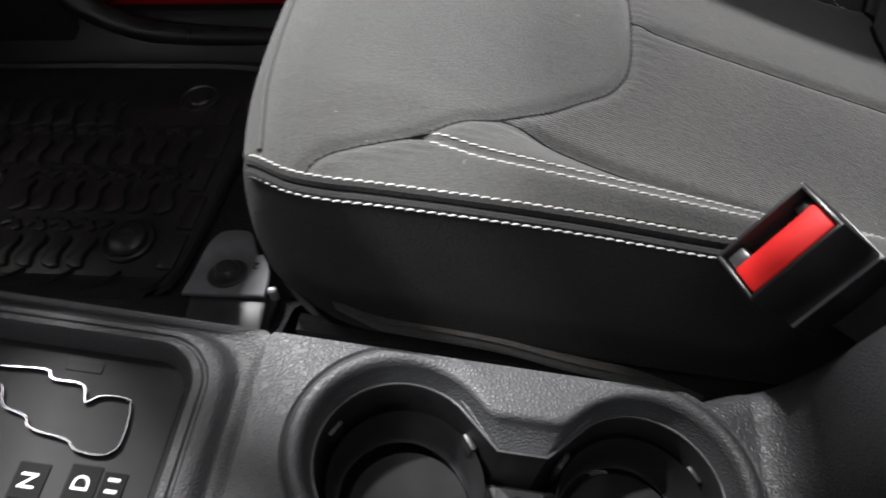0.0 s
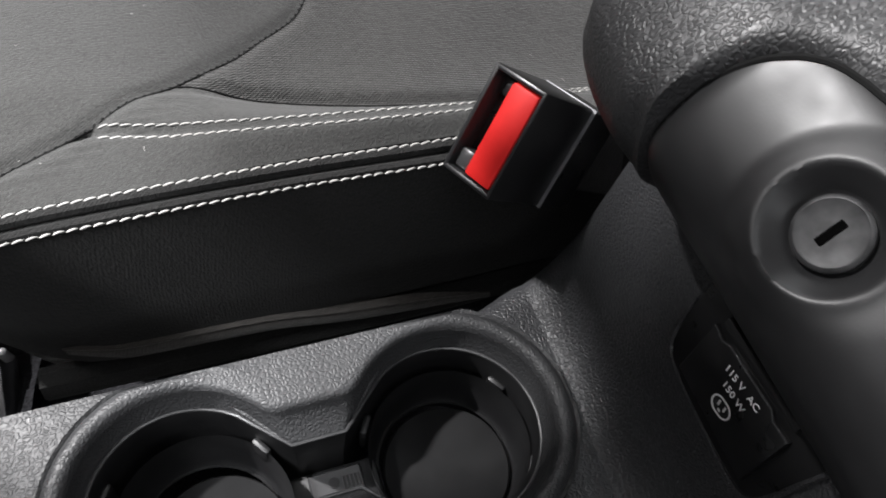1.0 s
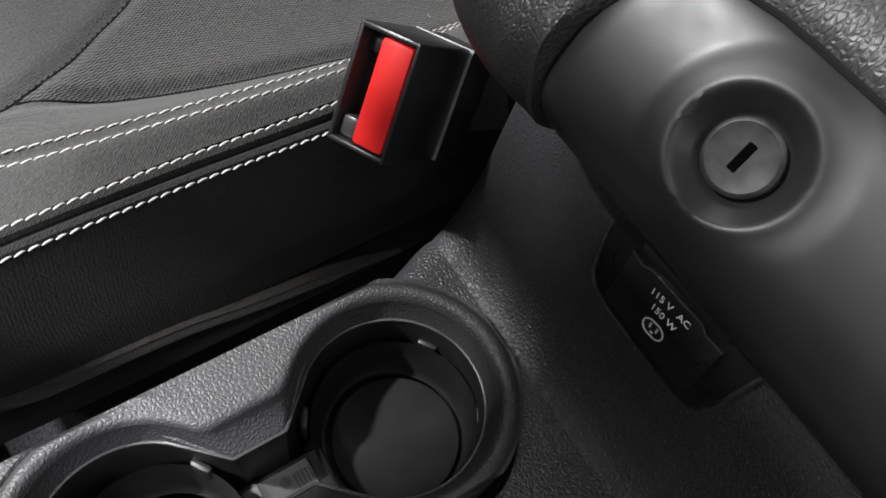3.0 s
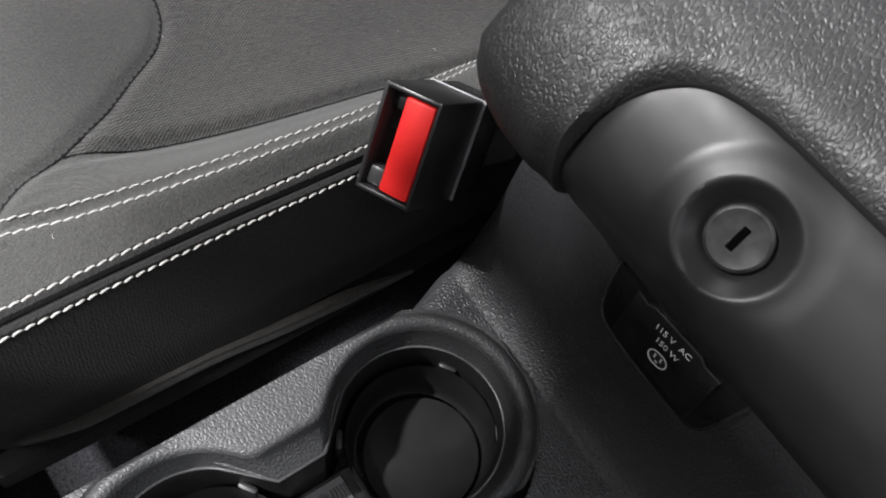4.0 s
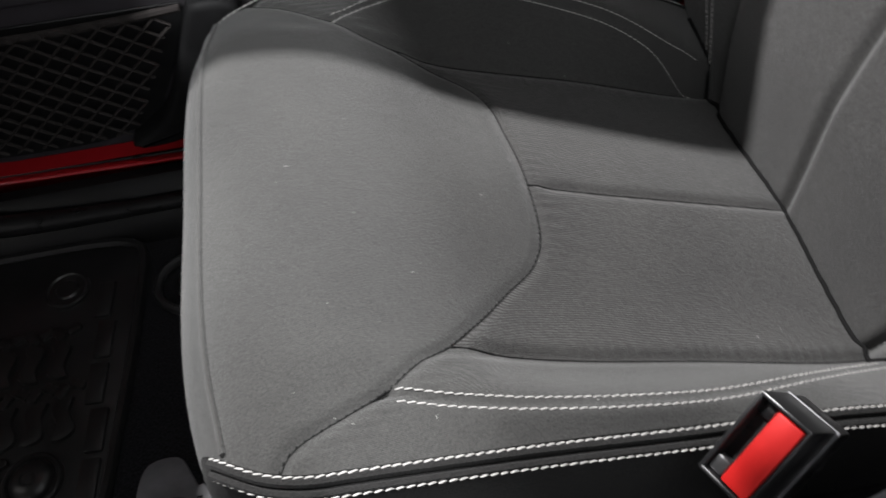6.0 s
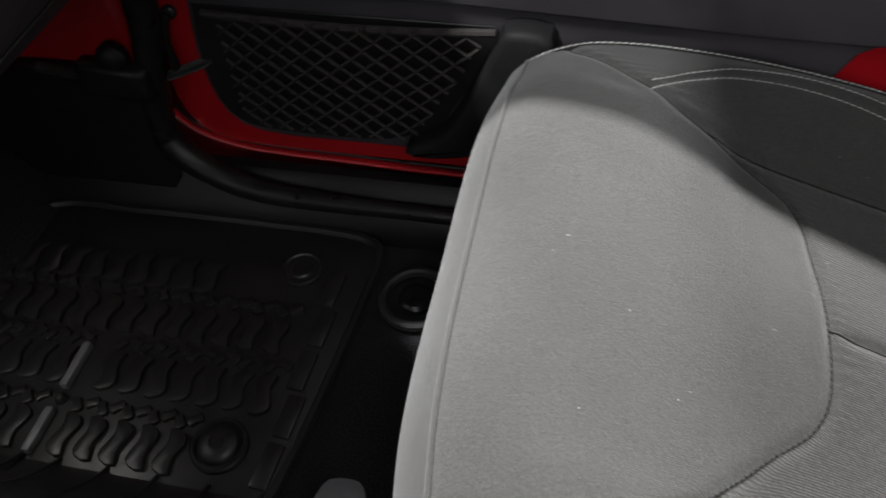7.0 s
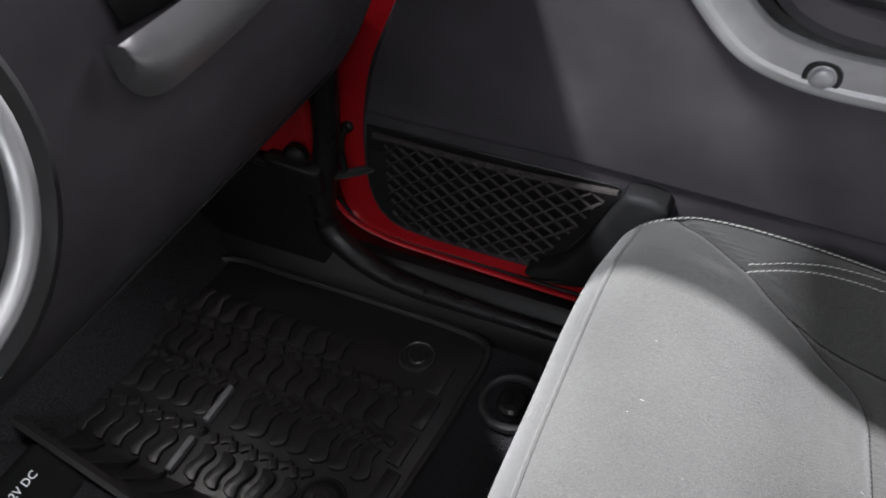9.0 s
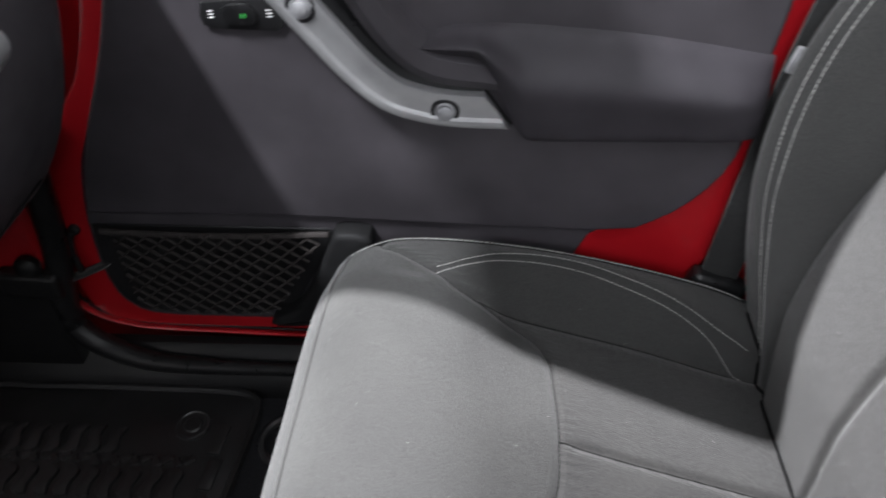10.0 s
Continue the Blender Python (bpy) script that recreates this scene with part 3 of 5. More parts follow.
part("backrest_insert", back_patch(lambda d, s: 0 < d <= s), CLOTH_RIB, seat)
part("backrest_bolster", back_patch(lambda d, s: d < -s), CLOTH, seat)
part("backrest_bolster", back_patch(lambda d, s: d > s), CLOTH, seat)
for side in (-1, 1):
    inset = 0.015 if side > 0 else 0.0
    for seam_line, off in ((D_BST, -0.0034 - inset), (D_BST, 0.0034 - inset), ([(0.09, 0.2695), (0.85, 0.2695)], -0.0032), ([(0.09, 0.2695), (0.85, 0.2695)], 0.0032)):
        line = [back_point(z, side * (spline(seam_line, z) + off)) + Vector((-0.001, 0, 0)) for z in np.linspace(0.12, 0.8, 120)]
        stitch_part(line, 0.00062)
    rows = []
    for z in np.linspace(0.09, 0.85, 30):
        rows.append([(back_point(z, 0.287).x + 0.16 * f, YC + side * (0.287 + 0.01 * math.sin(math.pi * f)), z) for f in np.linspace(0, 1, 6)])
    part("backrest_side", loft(rows, False), CLOTH_SHADED, seat)
part("backrest_shell", rounded_box((0.03, 0.5, 0.8), 0.01, 2, pose(0.70, YC, 0.45, 0, 18, 0)), CLOTH_SHADED, seat)
part("cushion_pan", rounded_box((0.44, 0.40, 0.03), 0.008, 2, pose(0.18, YC, 0.06, 0, 7, 0)), LINER, seat, "dark seat pan")

# lint caught in the cloth
rng, lint = random.Random(11), bmesh.new()
for k in range(46):
    x, d = rng.uniform(-0.05, 0.38), rng.uniform(-0.23, 0.23)
    p, a, n = on_cushion(x, d, 0.0004), rng.uniform(0, 6.28), rng.choice((0.0005, 0.0006, 0.0008, 0.0016))
    if rng.random() < 0.2:
        p = back_point(rng.uniform(0.2, 0.5), d * 0.7) + Vector((-0.0006, 0, 0))
    q = Vector((math.cos(a), math.sin(a), 0)) * n
    tube([p - q, p + Vector((0, 0, 0.0003)), p + q + Vector((q.y, -q.x, 0)) * 0.4], 0.00013, 4, 1.0, lint)
tagged(part("lint", lint, THREAD, seat, "tiny pale lint fibres"), kind="stuff")

# front mounting bracket with its bolt
m = pose(-0.19, 0.497, 0.085, -14, 0, 0)
bracket_shape = outline([(-0.038, -0.017), (-0.0367, 0.009), (-0.036, 0.045), (-0.030, 0.065), (-0.015, 0.070), (0.000, 0.067), (0.010, 0.050), (0.017, 0.035)], 24) + outline([(0.022, 0.036), (0.031, 0.021), (0.036, 0.005), (0.038, -0.017)], 10)
part("mounting_bracket", plate(bracket_shape, 0.004, 0.001, 1, m @ pose(0, 0, 0, 4, 0, 0)), PALE, seat, "grey zinc steel bracket")
# flange coloured darker than the bracket, to put its shadow in
part("bracket_foot", rounded_box((0.072, 0.06, 0.03), 0.004, 2, pose(-0.187, 0.468, 0.068, 8, 0, 0)), GLOSSY, seat, "lower flange of the bracket with its shade as a dark colour")
part("bolt", disc_stack([(0.0185, 0), (0.0185, 0.0015), (0.0168, 0.0022), (0.0150, 0.0016), (0.0118, 0.0018), (0.0105, 0.0085), (0.0090, 0.0100), (0.004, 0.0102)], 28, m @ pose(-0.003, 0.008, 0.0042, 4, 0, 0)), GLOSSY, seat, "round bolt head with washer")
for side in (-1, 1):
    part("seat_rail", rounded_box((0.42, 0.035, 0.04), 0.004, 2, pose(0.14, YC + side * 0.17, 0.035, 0, 3, 0)), LINER, seat)
part("rail_clip", rounded_box((0.008, 0.006, 0.016), 0.002, 1, pose(-0.142, 0.480, 0.096, 0, 0, 0)), STEEL, seat)


# ---- centre console ----
console = thing("centre_console", "black grained plastic centre console with twin cup holders", "console")
# the deck slopes down to the rear; its parts are laid out in its own plane
TILT = math.atan(0.2)
DECK = Matrix.Translation((0.0815, 0, 0.236)) @ Matrix.Rotation(TILT, 4, "Y")
CUPS = ((-0.0652, 0.2785), (0.0676, 0.2785))
CUP_R, SLOT, EDGE = 0.052, 0.028, 0.3400
MID = Vector((0.0012, 0.2785))


def deck(bm):
    bmesh.ops.transform(bm, matrix=DECK, verts=bm.verts)
    return bm


def deck_height(x):
    """Height of the deck's plane in the car at x."""
    return 0.236 - 0.2 * (x - 0.0815)


def opening_gap(x, y, narrow=0.0):
    """Signed distance to the outline of the twin cup opening; narrow closes the slot between the cups."""
    a = min(math.hypot(x - cx, y - cy) - CUP_R for cx, cy in CUPS)
    bx, by = abs(x - MID.x) - 0.05, abs(y - MID.y) - SLOT + narrow
    b = math.hypot(max(bx, 0), max(by, 0)) + min(max(bx, by), 0)
    k = 0.006
    h = max(0.0, min(1.0, 0.5 + 0.5 * (b - a) / k))
    return b * (1 - h) + a * h - k * h * (1 - h)


def opening_ring(off, z, narrow=0.0, n=260):
    pts = []
    for i in range(n):
        a = 2 * math.pi * i / n
        c, s = math.cos(a), math.sin(a)
        r = 0.16
        while opening_gap(MID.x + r * c, MID.y + r * s, narrow) > off:
            r -= 0.0008
        lo, hi = r, r + 0.0008
        for _ in range(8):
            t = (lo + hi) / 2
            lo, hi = (lo, t) if opening_gap(MID.x + t * c, MID.y + t * s, narrow) > off else (t, hi)
        pts.append(Vector((MID.x + lo * c, MID.y + lo * s, z)))
    return pts


def outer_ring(x0, x1, y0, y1, z, r, n=260):
    """A rounded rectangle met by the same rays; its rear corners run round the rear cup."""
    pts, front_r, cx, cy, hx, hy = [], r, (x0 + x1) / 2, (y0 + y1) / 2, (x1 - x0) / 2, (y1 - y0) / 2
    for i in range(n):
        a = 2 * math.pi * i / n
        c, s = math.cos(a), math.sin(a)
        r = front_r if c < 0 else hy - 0.0006
        lo, hi = 0.0, 0.6
        for _ in range(24):
            t = (lo + hi) / 2
            qx, qy = abs(MID.x + t * c - cx) - hx + r, abs(MID.y + t * s - cy) - hy + r
            gap = math.hypot(max(qx, 0), max(qy, 0)) + min(max(qx, qy), 0) - r
            lo, hi = (lo, t) if gap > 0 else (t, hi)
        lo = min(lo, hi)
        pts.append(Vector((MID.x + lo * c, MID.y + lo * s, z)))
    return pts


def flush(ring, level, k):
    """Lets the rim die away between the two cups, where the top runs straight into the opening, and keeps it inside the deck's edge."""
    out = []
    for p in ring:
        w = max(0.0, min(1.0, (abs(p.x - MID.x) - 0.038) / 0.05))
        w = w * w * (3 - 2 * w)
        top, rear = EDGE - 0.0014 - 0.0004 * k, 0.1312 - 0.0004 * k
        out.append(Vector((min(p.x, rear), max(min(p.y, top), 2 * MID.y - top), level + (p.z - level) * w)))
    return out


rings = [opening_ring(0.0005, -0.003), opening_ring(0.0, -0.006, 0.001), opening_ring(-0.0020, -0.012, 0.005), opening_ring(-0.0036, -0.0165, 0.0085)]
part("cup_surround", deck(loft(rings)), CONSOLE, console, "grained wall round the cup holders")
lip_line = opening_ring(-0.0040, -0.0158, 0.009)
# lip in paler rubber than the insert; its highlight is put into the colour
part("insert_lip", deck(tube(lip_line + lip_line[:1], 0.0010, 8)), GLOSSY, console)
rings = [opening_ring(-0.0036, -0.0166, 0.0085), opening_ring(-0.0046, -0.0162, 0.009), opening_ring(-0.0054, -0.019, 0.009), opening_ring(-0.0066, -0.045, 0.009), opening_ring(-0.009, -0.085, 0.009)]
part("cup_insert", deck(loft(rings)), LINER, console, "removable dull rubber cup insert")

top = [outer_ring(-0.1505, 0.1330, 2 * MID.y - EDGE, EDGE, z, 0.004) for z in (-0.06, -0.010)]
top += [outer_ring(-0.1505, 0.1328, 2 * MID.y - EDGE + 0.0003, EDGE - 0.0003, -0.004, 0.004), outer_ring(-0.1502, 0.1322, 2 * MID.y - EDGE + 0.0008, EDGE - 0.0008, -0.0012, 0.004)]
RIM = [(0.0128, 0.0, 0.0), (0.0119, -0.0007, 0.0), (0.0113, -0.0013, 0.0), (0.0106, -0.0006, 0.0), (0.0094, 0.0008, 0.0), (0.0078, 0.0017, 0.0), (0.0060, 0.0021, 0.0), (0.0042, 0.0018, -0.0001), (0.0026, 0.0008, -0.0005), (0.0014, -0.0008, -0.0014), (0.0005, -0.003, -0.003)]
for k, (off, z, level) in enumerate(RIM):
    top.append(flush(opening_ring(off, z), level, k))
part("top_panel", deck(loft(top)), CONSOLE, console)
for (cx, cy), (px, py) in zip(CUPS, ((-0.056, 0.267), (0.0684, 0.2722))):
    prof = [(0.0440, -0.030), (0.0430, -0.040), (0.0400, -0.058), (0.0385, -0.060), (0.0370, -0.0595)]
    part("cup_well", disc_stack(prof, 48, DECK @ Matrix.Translation(((cx + px) / 2, (cy + py) / 2, 0)), False), LINER, console)
    part("cup_pad", disc_stack([(0.0358, -0.062), (0.0358, -0.0565), (0.0348, -0.0552), (0.02, -0.055)], 48, DECK @ Matrix.Translation((px, py, 0))), PAD, console, "round black rubber cup pad")
    for a in (35, 150, 215, 330):
        m = DECK @ Matrix.Translation((cx, cy - 0.002, -0.040)) @ Matrix.Rotation(radians(a), 4, "Z") @ pose(0.0462, 0, 0)
        part("cup_grip", rounded_box((0.0046, 0.012, 0.022), 0.0022, 2, m), LINER, console, "soft rubber grip fin")
part("cup_divider", rounded_box((0.050, 0.040, 0.05), 0.004, 2, DECK @ Matrix.Translation((0.006, 0.2700, -0.0775))), LINER, console)
m = DECK @ pose(0.0070, 0.2735, -0.0515)
part("divider_tab", rounded_box((0.029, 0.027, 0.003), 0.001, 1, m), GLOSSY, console, "small grey tab with raised bars")
part("tab_mark", disc_stack([(0.0030, 0), (0.0030, 0.0006)], 20, m @ pose(-0.0015, 0.0060, 0.0016)), LINER, console)
for k in range(5):
    part("tab_mark", rounded_box((0.0011, 0.0085, 0.0008), 0.0002, 1, m @ pose(0.0040 + 0.0021 * k, 0.0040, 0.0018)), LINER, console)

# flank of the console down to the tunnel
rows = []
for x in np.linspace(-0.46, 0.070, 40):
    rows.append([(x, EDGE - 0.004, -0.004), (x, EDGE - 0.0008, -0.007), (x, EDGE + 0.0002, -0.012), (x, EDGE + 0.003, -0.06), (x, EDGE + 0.03, -0.16), (x, EDGE + 0.06, -0.25)])
part("side_flank", deck(loft(rows, False)), CONSOLE, console)

# rear of the console: a dip behind the cups that turns up into the steep outlet face
FACE = [(0.212, 0.2039), (0.220, 0.2075), (0.227, 0.2138), (0.2335, 0.2235), (0.2405, 0.2365), (0.2465, 0.254), (0.2540, 0.277), (0.2625, 0.303), (0.2729, 0.335), (0.288, 0.381)]
FACE_EDGE = [(0.14, 0.3360), (0.170, 0.3390), (0.19, 0.3455), (0.205, 0.3515), (0.222, 0.3560), (0.237, 0.3560), (0.262, 0.352), (0.30, 0.346)]
face_line = smoothed([Vector(p) for p in FACE], 60)
rows = []
for v in list(np.linspace(0, 0.86, 70)) + list(0.86 + 0.14 * np.sin(np.linspace(0.06, math.pi / 2, 24))):
    ring = []
    y_mid = 0.06 + (0.35 - 0.06) * v
    away = abs(y_mid - MID.y)
    xs = 0.0815 + 0.98 * (CUPS[1][0] + math.sqrt(max(0.0, 0.0625**2 - away * away)))
    line = [Vector((xs + (0.212 - xs) * s, deck_height(xs + (0.212 - xs) * s) - 0.0060)) for s in np.linspace(0, 0.97, 16)] + face_line
    for i, p in enumerate(line):
        edge = spline(FACE_EDGE, p.x)
        y = 0.06 + (edge - 0.06) * v
        d = (line[min(i + 1, len(line) - 1)] - line[max(i - 1, 0)]).normalized()
        e = max(0.0, (y - edge + 0.020) / 0.020)
        sink = 0.016 * (1 - math.sqrt(max(0.0, 1 - e * e)))
        ring.append((p.x + d.y * sink, y, p.y - d.x * sink))
    rows.append(ring)
rows.append([(x, y + 0.001, z - 0.05) for x, y, z in rows[-1]])
rows.append([(x, y + 0.04, -0.01) for x, y, z in rows[-1]])
part("rear_face", loft(rows, False), CONSOLE_REAR, console)
part("driver_deck", rounded_box((0.62, 0.13, 0.05), 0.012, 3, DECK @ Matrix.Translation((-0.17, 0.150, -0.034))), CONSOLE, console)

# outlet with its snap cover
m = Matrix(((0, 0.31, -0.951, 0.2536), (-1, 0, 0, 0.2235), (0, 0.951, 0.31, 0.2772), (0, 0, 0, 1)))
frame_out = outline([(-0.0462, 0.060), (-0.0460, 0.040), (-0.0452, 0.018), (-0.0415, -0.0045), (-0.0385, -0.0105), (-0.0335, -0.0140), (-0.020, -0.0165), (0.011, -0.0178), (0.027, -0.0165), (0.0330, -0.0125), (0.0360, -0.0050), (0.0385, 0.018), (0.0405, 0.040), (0.041, 0.060)], 70)
part("outlet_recess", plate(frame_out, 0.004, 0.0006, 1, m @ pose(0, 0, -0.0034)), SMOOTH, console, "black recessed outlet surround")
cover = part("outlet_cover", plate([(-0.0285, -0.0090), (-0.0300, 0.0256), (-0.0225, 0.0240), (-0.0188, 0.0264), (0.0112, 0.0285), (0.0150, 0.0258), (0.0245, 0.0266), (0.0258, -0.0100)], 0.003, 0.0008, 2, m), SMOOTH, console, "black hinged outlet cover with white print")
part("recess_lip", tube([m @ Vector((x, y, 0.0006)) for x, y in frame_out], 0.0013, 6), CONSOLE_REAR, console)
part("outlet_hinge", rounded_box((0.051, 0.0055, 0.004), 0.0014, 2, m @ pose(-0.0026, 0.0335, 0.001, 0, 0, 4)), SATIN, console)
part("hinge_edge", tube([m @ Vector((x, y, 0.0030)) for x, y in ((-0.0300, 0.0258), (-0.0225, 0.0242), (-0.0188, 0.0266), (0.0112, 0.0287), (0.0150, 0.0260), (0.0245, 0.0268))], 0.0006, 6), CONSOLE, cover, "paler hinge edge")


def writing(text, size, m, parent, name="print", label="", mat=PRINT):
    cu = bpy.data.curves.new(name, "FONT")
    cu.body, cu.size, cu.extrude, cu.align_x, cu.align_y = text, size, 0.00012, "CENTER", "CENTER"
    cu.resolution_u = 3
    ob = new(name, cu)
    me = bpy.data.meshes.new_from_object(ob.evaluated_get(bpy.context.evaluated_depsgraph_get()))
    bpy.data.objects.remove(ob)
    me.materials.clear()
    me.materials.append(mat)
    ob = new(name, me)
    ob.matrix_world = m
    ob.parent = parent
    return tagged(ob, label)


writing("115 V  AC", 0.0052, m @ pose(-0.0026, 0.0205, 0.0032, 0, 0, 8), cover, "rating_print", "white printed rating 115 V AC")
writing("150 W", 0.0052, m @ pose(-0.0022, 0.0133, 0.0032, 0, 0, 5), cover, "rating_print", "white printed rating 150 W")
SYMBOL = m @ pose(-0.0022, 0.0032, 0.0032, 0, 0, 8)
ring = [Vector((0.0044 * math.cos(a) + (0.0012 if math.cos(a) > 0 else -0.0012), 0.0042 * math.sin(a), 0)) for a in np.linspace(0, 2 * math.pi, 28)]
part("outlet_symbol", tube([SYMBOL @ p for p in ring], 0.00045, 6), PRINT, cover, "white socket outline symbol")
for dx, dy, w, h in ((-0.0019, 0.0008, 0.0011, 0.0030), (0.0019, 0.0008, 0.0011, 0.0030), (0, -0.0022, 0.0017, 0.0013)):
    part("outlet_symbol", rounded_box((w, h, 0.0003), 0.0001, 1, SYMBOL @ pose(dx, dy, -0.0001)), PRINT, cover)

writing("2", 0.012, pose(-0.170, 0.517, 0.0862, -10, 0, 0) @ pose(0, 0, 0, 0, 0, 180), seat, "bracket_mark", "dark stamped figure 2", SEAM)

# armrest lid with its latch and lock
LID_C, LID_W, LATCH_W = 0.205, 0.146, 0.0862


def latch_back(y):
    """Rear edge of the latch at y: a broad arch with round shoulders."""
    u = min(1.0, abs(y - 0.205) / LATCH_W)
    return 0.225 + 0.0485 * math.sqrt(1 - u**5)



LATCH = [(0.281, 0.4385), (0.270, 0.4365), (0.258, 0.4295), (0.246, 0.4205), (0.236, 0.4110), (0.230, 0.4020), (0.2285, 0.392), (0.232, 0.378), (0.240, 0.364), (0.250, 0.353), (0.262, 0.347)]


def lid_ring(y):
    """Section of the padded lid along the car, at y."""
    f = min(1.0, abs(y - LID_C) / LID_W)
    e = max(0.0, (f - 0.72) / 0.28)
    sink, back = 0.022 * (1 - math.sqrt(max(0, 1 - e * e))), 0.016 * (1 - math.sqrt(max(0, 1 - e * e)))
    base = [(0.262, 0.3455)] + [(x + 0.0012, z - 0.0012) for x, z in LATCH[::-1][1:-1]] + [(0.281, 0.4385), (0.32, 0.4525), (0.40, 0.466), (0.5, 0.472), (0.58, 0.468), (0.62, 0.455), (0.63, 0.42), (0.62, 0.38), (0.3, 0.350)]
    mid, ring = 0.40, []
    for p in smoothed([Vector(q) for q in base], 160):
        away = max(abs(y - 0.205) - LATCH_W, (p.x - latch_back(y)) * 0.8)
        g = max(0.0, min(1.0, away / 0.012))
        g = g * g * (3 - 2 * g)
        rise = 0.003 * g * max(0.0, 1 - max(0.0, p.x - 0.28) / 0.08) if p.y > 0.40 else 0.0
        under = 0.004 * g * max(0.0, (0.40 - p.y) / 0.05) if p.x < 0.3 else 0.0
        if away < 0 and p.x < 0.3:
            k = min(1.0, -away / 0.004)
            p = Vector((p.x + 0.007 * k, p.y - 0.009 * k * (p.y > 0.38)))
        ring.append(Vector((p.x + (back if p.x < 0.3 else 0) - 0.45 * rise - (0.006 * g if p.x < 0.3 else 0), y, mid + (p.y + rise + under - mid) * (1 - sink / 0.06))))
    return ring


lid = part("armrest_lid", loft([lid_ring(y) for y in sorted(list(LID_C + LID_W * np.sin(np.linspace(-math.pi / 2, math.pi / 2, 130))) + [0.1174, 0.1178, 0.2918, 0.2924])], True, True, True), VINYL, console, "padded black vinyl armrest lid")



LATCH_LINE = smoothed([Vector(p) for p in LATCH], 500)


LOCK = Matrix.Translation((0.2467, 0.2269, 0.4218)) @ Vector((-0.62, -0.08, 0.78)).to_track_quat("Z", "Y").to_matrix().to_4x4()
LOCK_IN = LOCK.inverted()


def dished(p):
    """Gathers the latch round the lock into a round boss with a rolled lip and a deep dish."""
    q = LOCK_IN @ p
    r = math.hypot(q.x, q.y)
    if r > 0.031:
        return p
    lip = 0.0004 * math.exp(-(((r - 0.0195) / 0.0022) ** 2))
    t = max(0.0, min(1.0, (r - 0.0114) / 0.0076))
    wall = -0.0072 * (1 - t) ** 1.15
    w = max(0.0, min(1.0, (0.031 - r) / 0.0125))
    w = w * w * (3 - 2 * w)
    q.z = q.z * (1 - w) + (wall + lip) * w
    return LOCK @ q


def latch_ring(y):
    line = [p for p in LATCH_LINE if p.x <= latch_back(y) or p.y < 0.40]
    u = abs(y - 0.205) / LATCH_W
    c = 1 - math.sqrt(max(0.0, 1 - max(0.0, (u - 0.86) / 0.14) ** 2))
    picks = [line[round(k * (len(line) - 1) / 119)] for k in range(120)]
    return [dished(Vector((p.x + 0.005 * c, y, p.y - 0.004 * c))) for p in picks]


rows = [latch_ring(y) for y in 0.205 + LATCH_W * np.sin(np.linspace(-math.pi / 2, math.pi / 2, 190))]
rows = [[Vector((p.x + 0.03, p.y, p.z - 0.005)) for p in rows[0]]] + rows + [[Vector((p.x + 0.03, p.y, p.z - 0.005)) for p in rows[-1]]]
seam = [latch_ring(y)[0] for y in 0.205 + LATCH_W * np.sin(np.linspace(-math.pi / 2, math.pi / 2, 70))]
latch = part("latch", loft(rows, False), SATIN, console, "satin black latch with a key lock")
part("latch_seam", tube([p + Vector((0.0006, 0, 0.0004)) for p in seam], 0.0011, 6), SEAM, latch)
part("lock_cylinder", disc_stack([(0.0110, -0.014), (0.0110, -0.0046), (0.0105, -0.0040), (0.0097, -0.0038), (0.0093, -0.0040), (0.004, -0.0040)], 44, LOCK), GUNMETAL, latch, "grey metal key lock cylinder")
part("key_slot", rounded_box((0.0092, 0.0030, 0.002), 0.0004, 1, LOCK @ pose(0, 0, -0.0047, 0, 0, 88)), KEYHOLE_SHADE, latch, "key slot with its inner shade as a near-black colour")
part("lid_base", rounded_box((0.32, 0.24, 0.16), 0.01, 2, Matrix.Translation((0.47, 0.205, 0.30))), CONSOLE, console)

# shifter bezel: raised frame, sunk plate, bright gate
def frame_ring(x0, x1, y0, y1, z, r, n=14):
    pts = []
    for cx, cy, a0 in ((x1 - r, y1 - r, 0), (x0 + r, y1 - r, 90), (x0 + r, y0 + r, 180), (x1 - r, y0 + r, 270)):
        pts += [Vector((cx + r * math.cos(radians(a0 + 90 * k / (n - 1))), cy + r * math.sin(radians(a0 + 90 * k / (n - 1))), z)) for k in range(n)]
    return pts


FRONT = -0.1500
levels = [(-0.0006, -0.0040, 0.004), (-0.0004, -0.0012, 0.004), (0.0016, -0.0020, 0.009), (0.0040, -0.0036, 0.016), (0.0070, -0.0056, 0.022), (0.0100, -0.0064, 0.026), (0.0125, -0.0050, 0.028), (0.0145, -0.0004, 0.030), (0.0195, 0.0024, 0.030), (0.0240, 0.0020, 0.029), (0.0252, 0.0004, 0.029), (0.0266, 0.0004, 0.028), (0.0278, 0.0018, 0.028), (0.0320, 0.0012, 0.026), (0.0360, -0.004, 0.023), (0.0400, -0.0165, 0.020)]
part("shift_bezel", deck(loft([frame_ring(-0.56 + o, FRONT - o, 0.10 + o * 0.8, EDGE - 0.0010 - o * 0.55, z, r) for o, z, r in levels])), CONSOLE, console, "raised rounded shifter surround")
part("shift_plate", rounded_box((0.35, 0.21, 0.01), 0.002, 1, DECK @ Matrix.Translation((-0.363, 0.214, -0.0195))), MATT, console, "matt black shift plate")
ZP = -0.0143
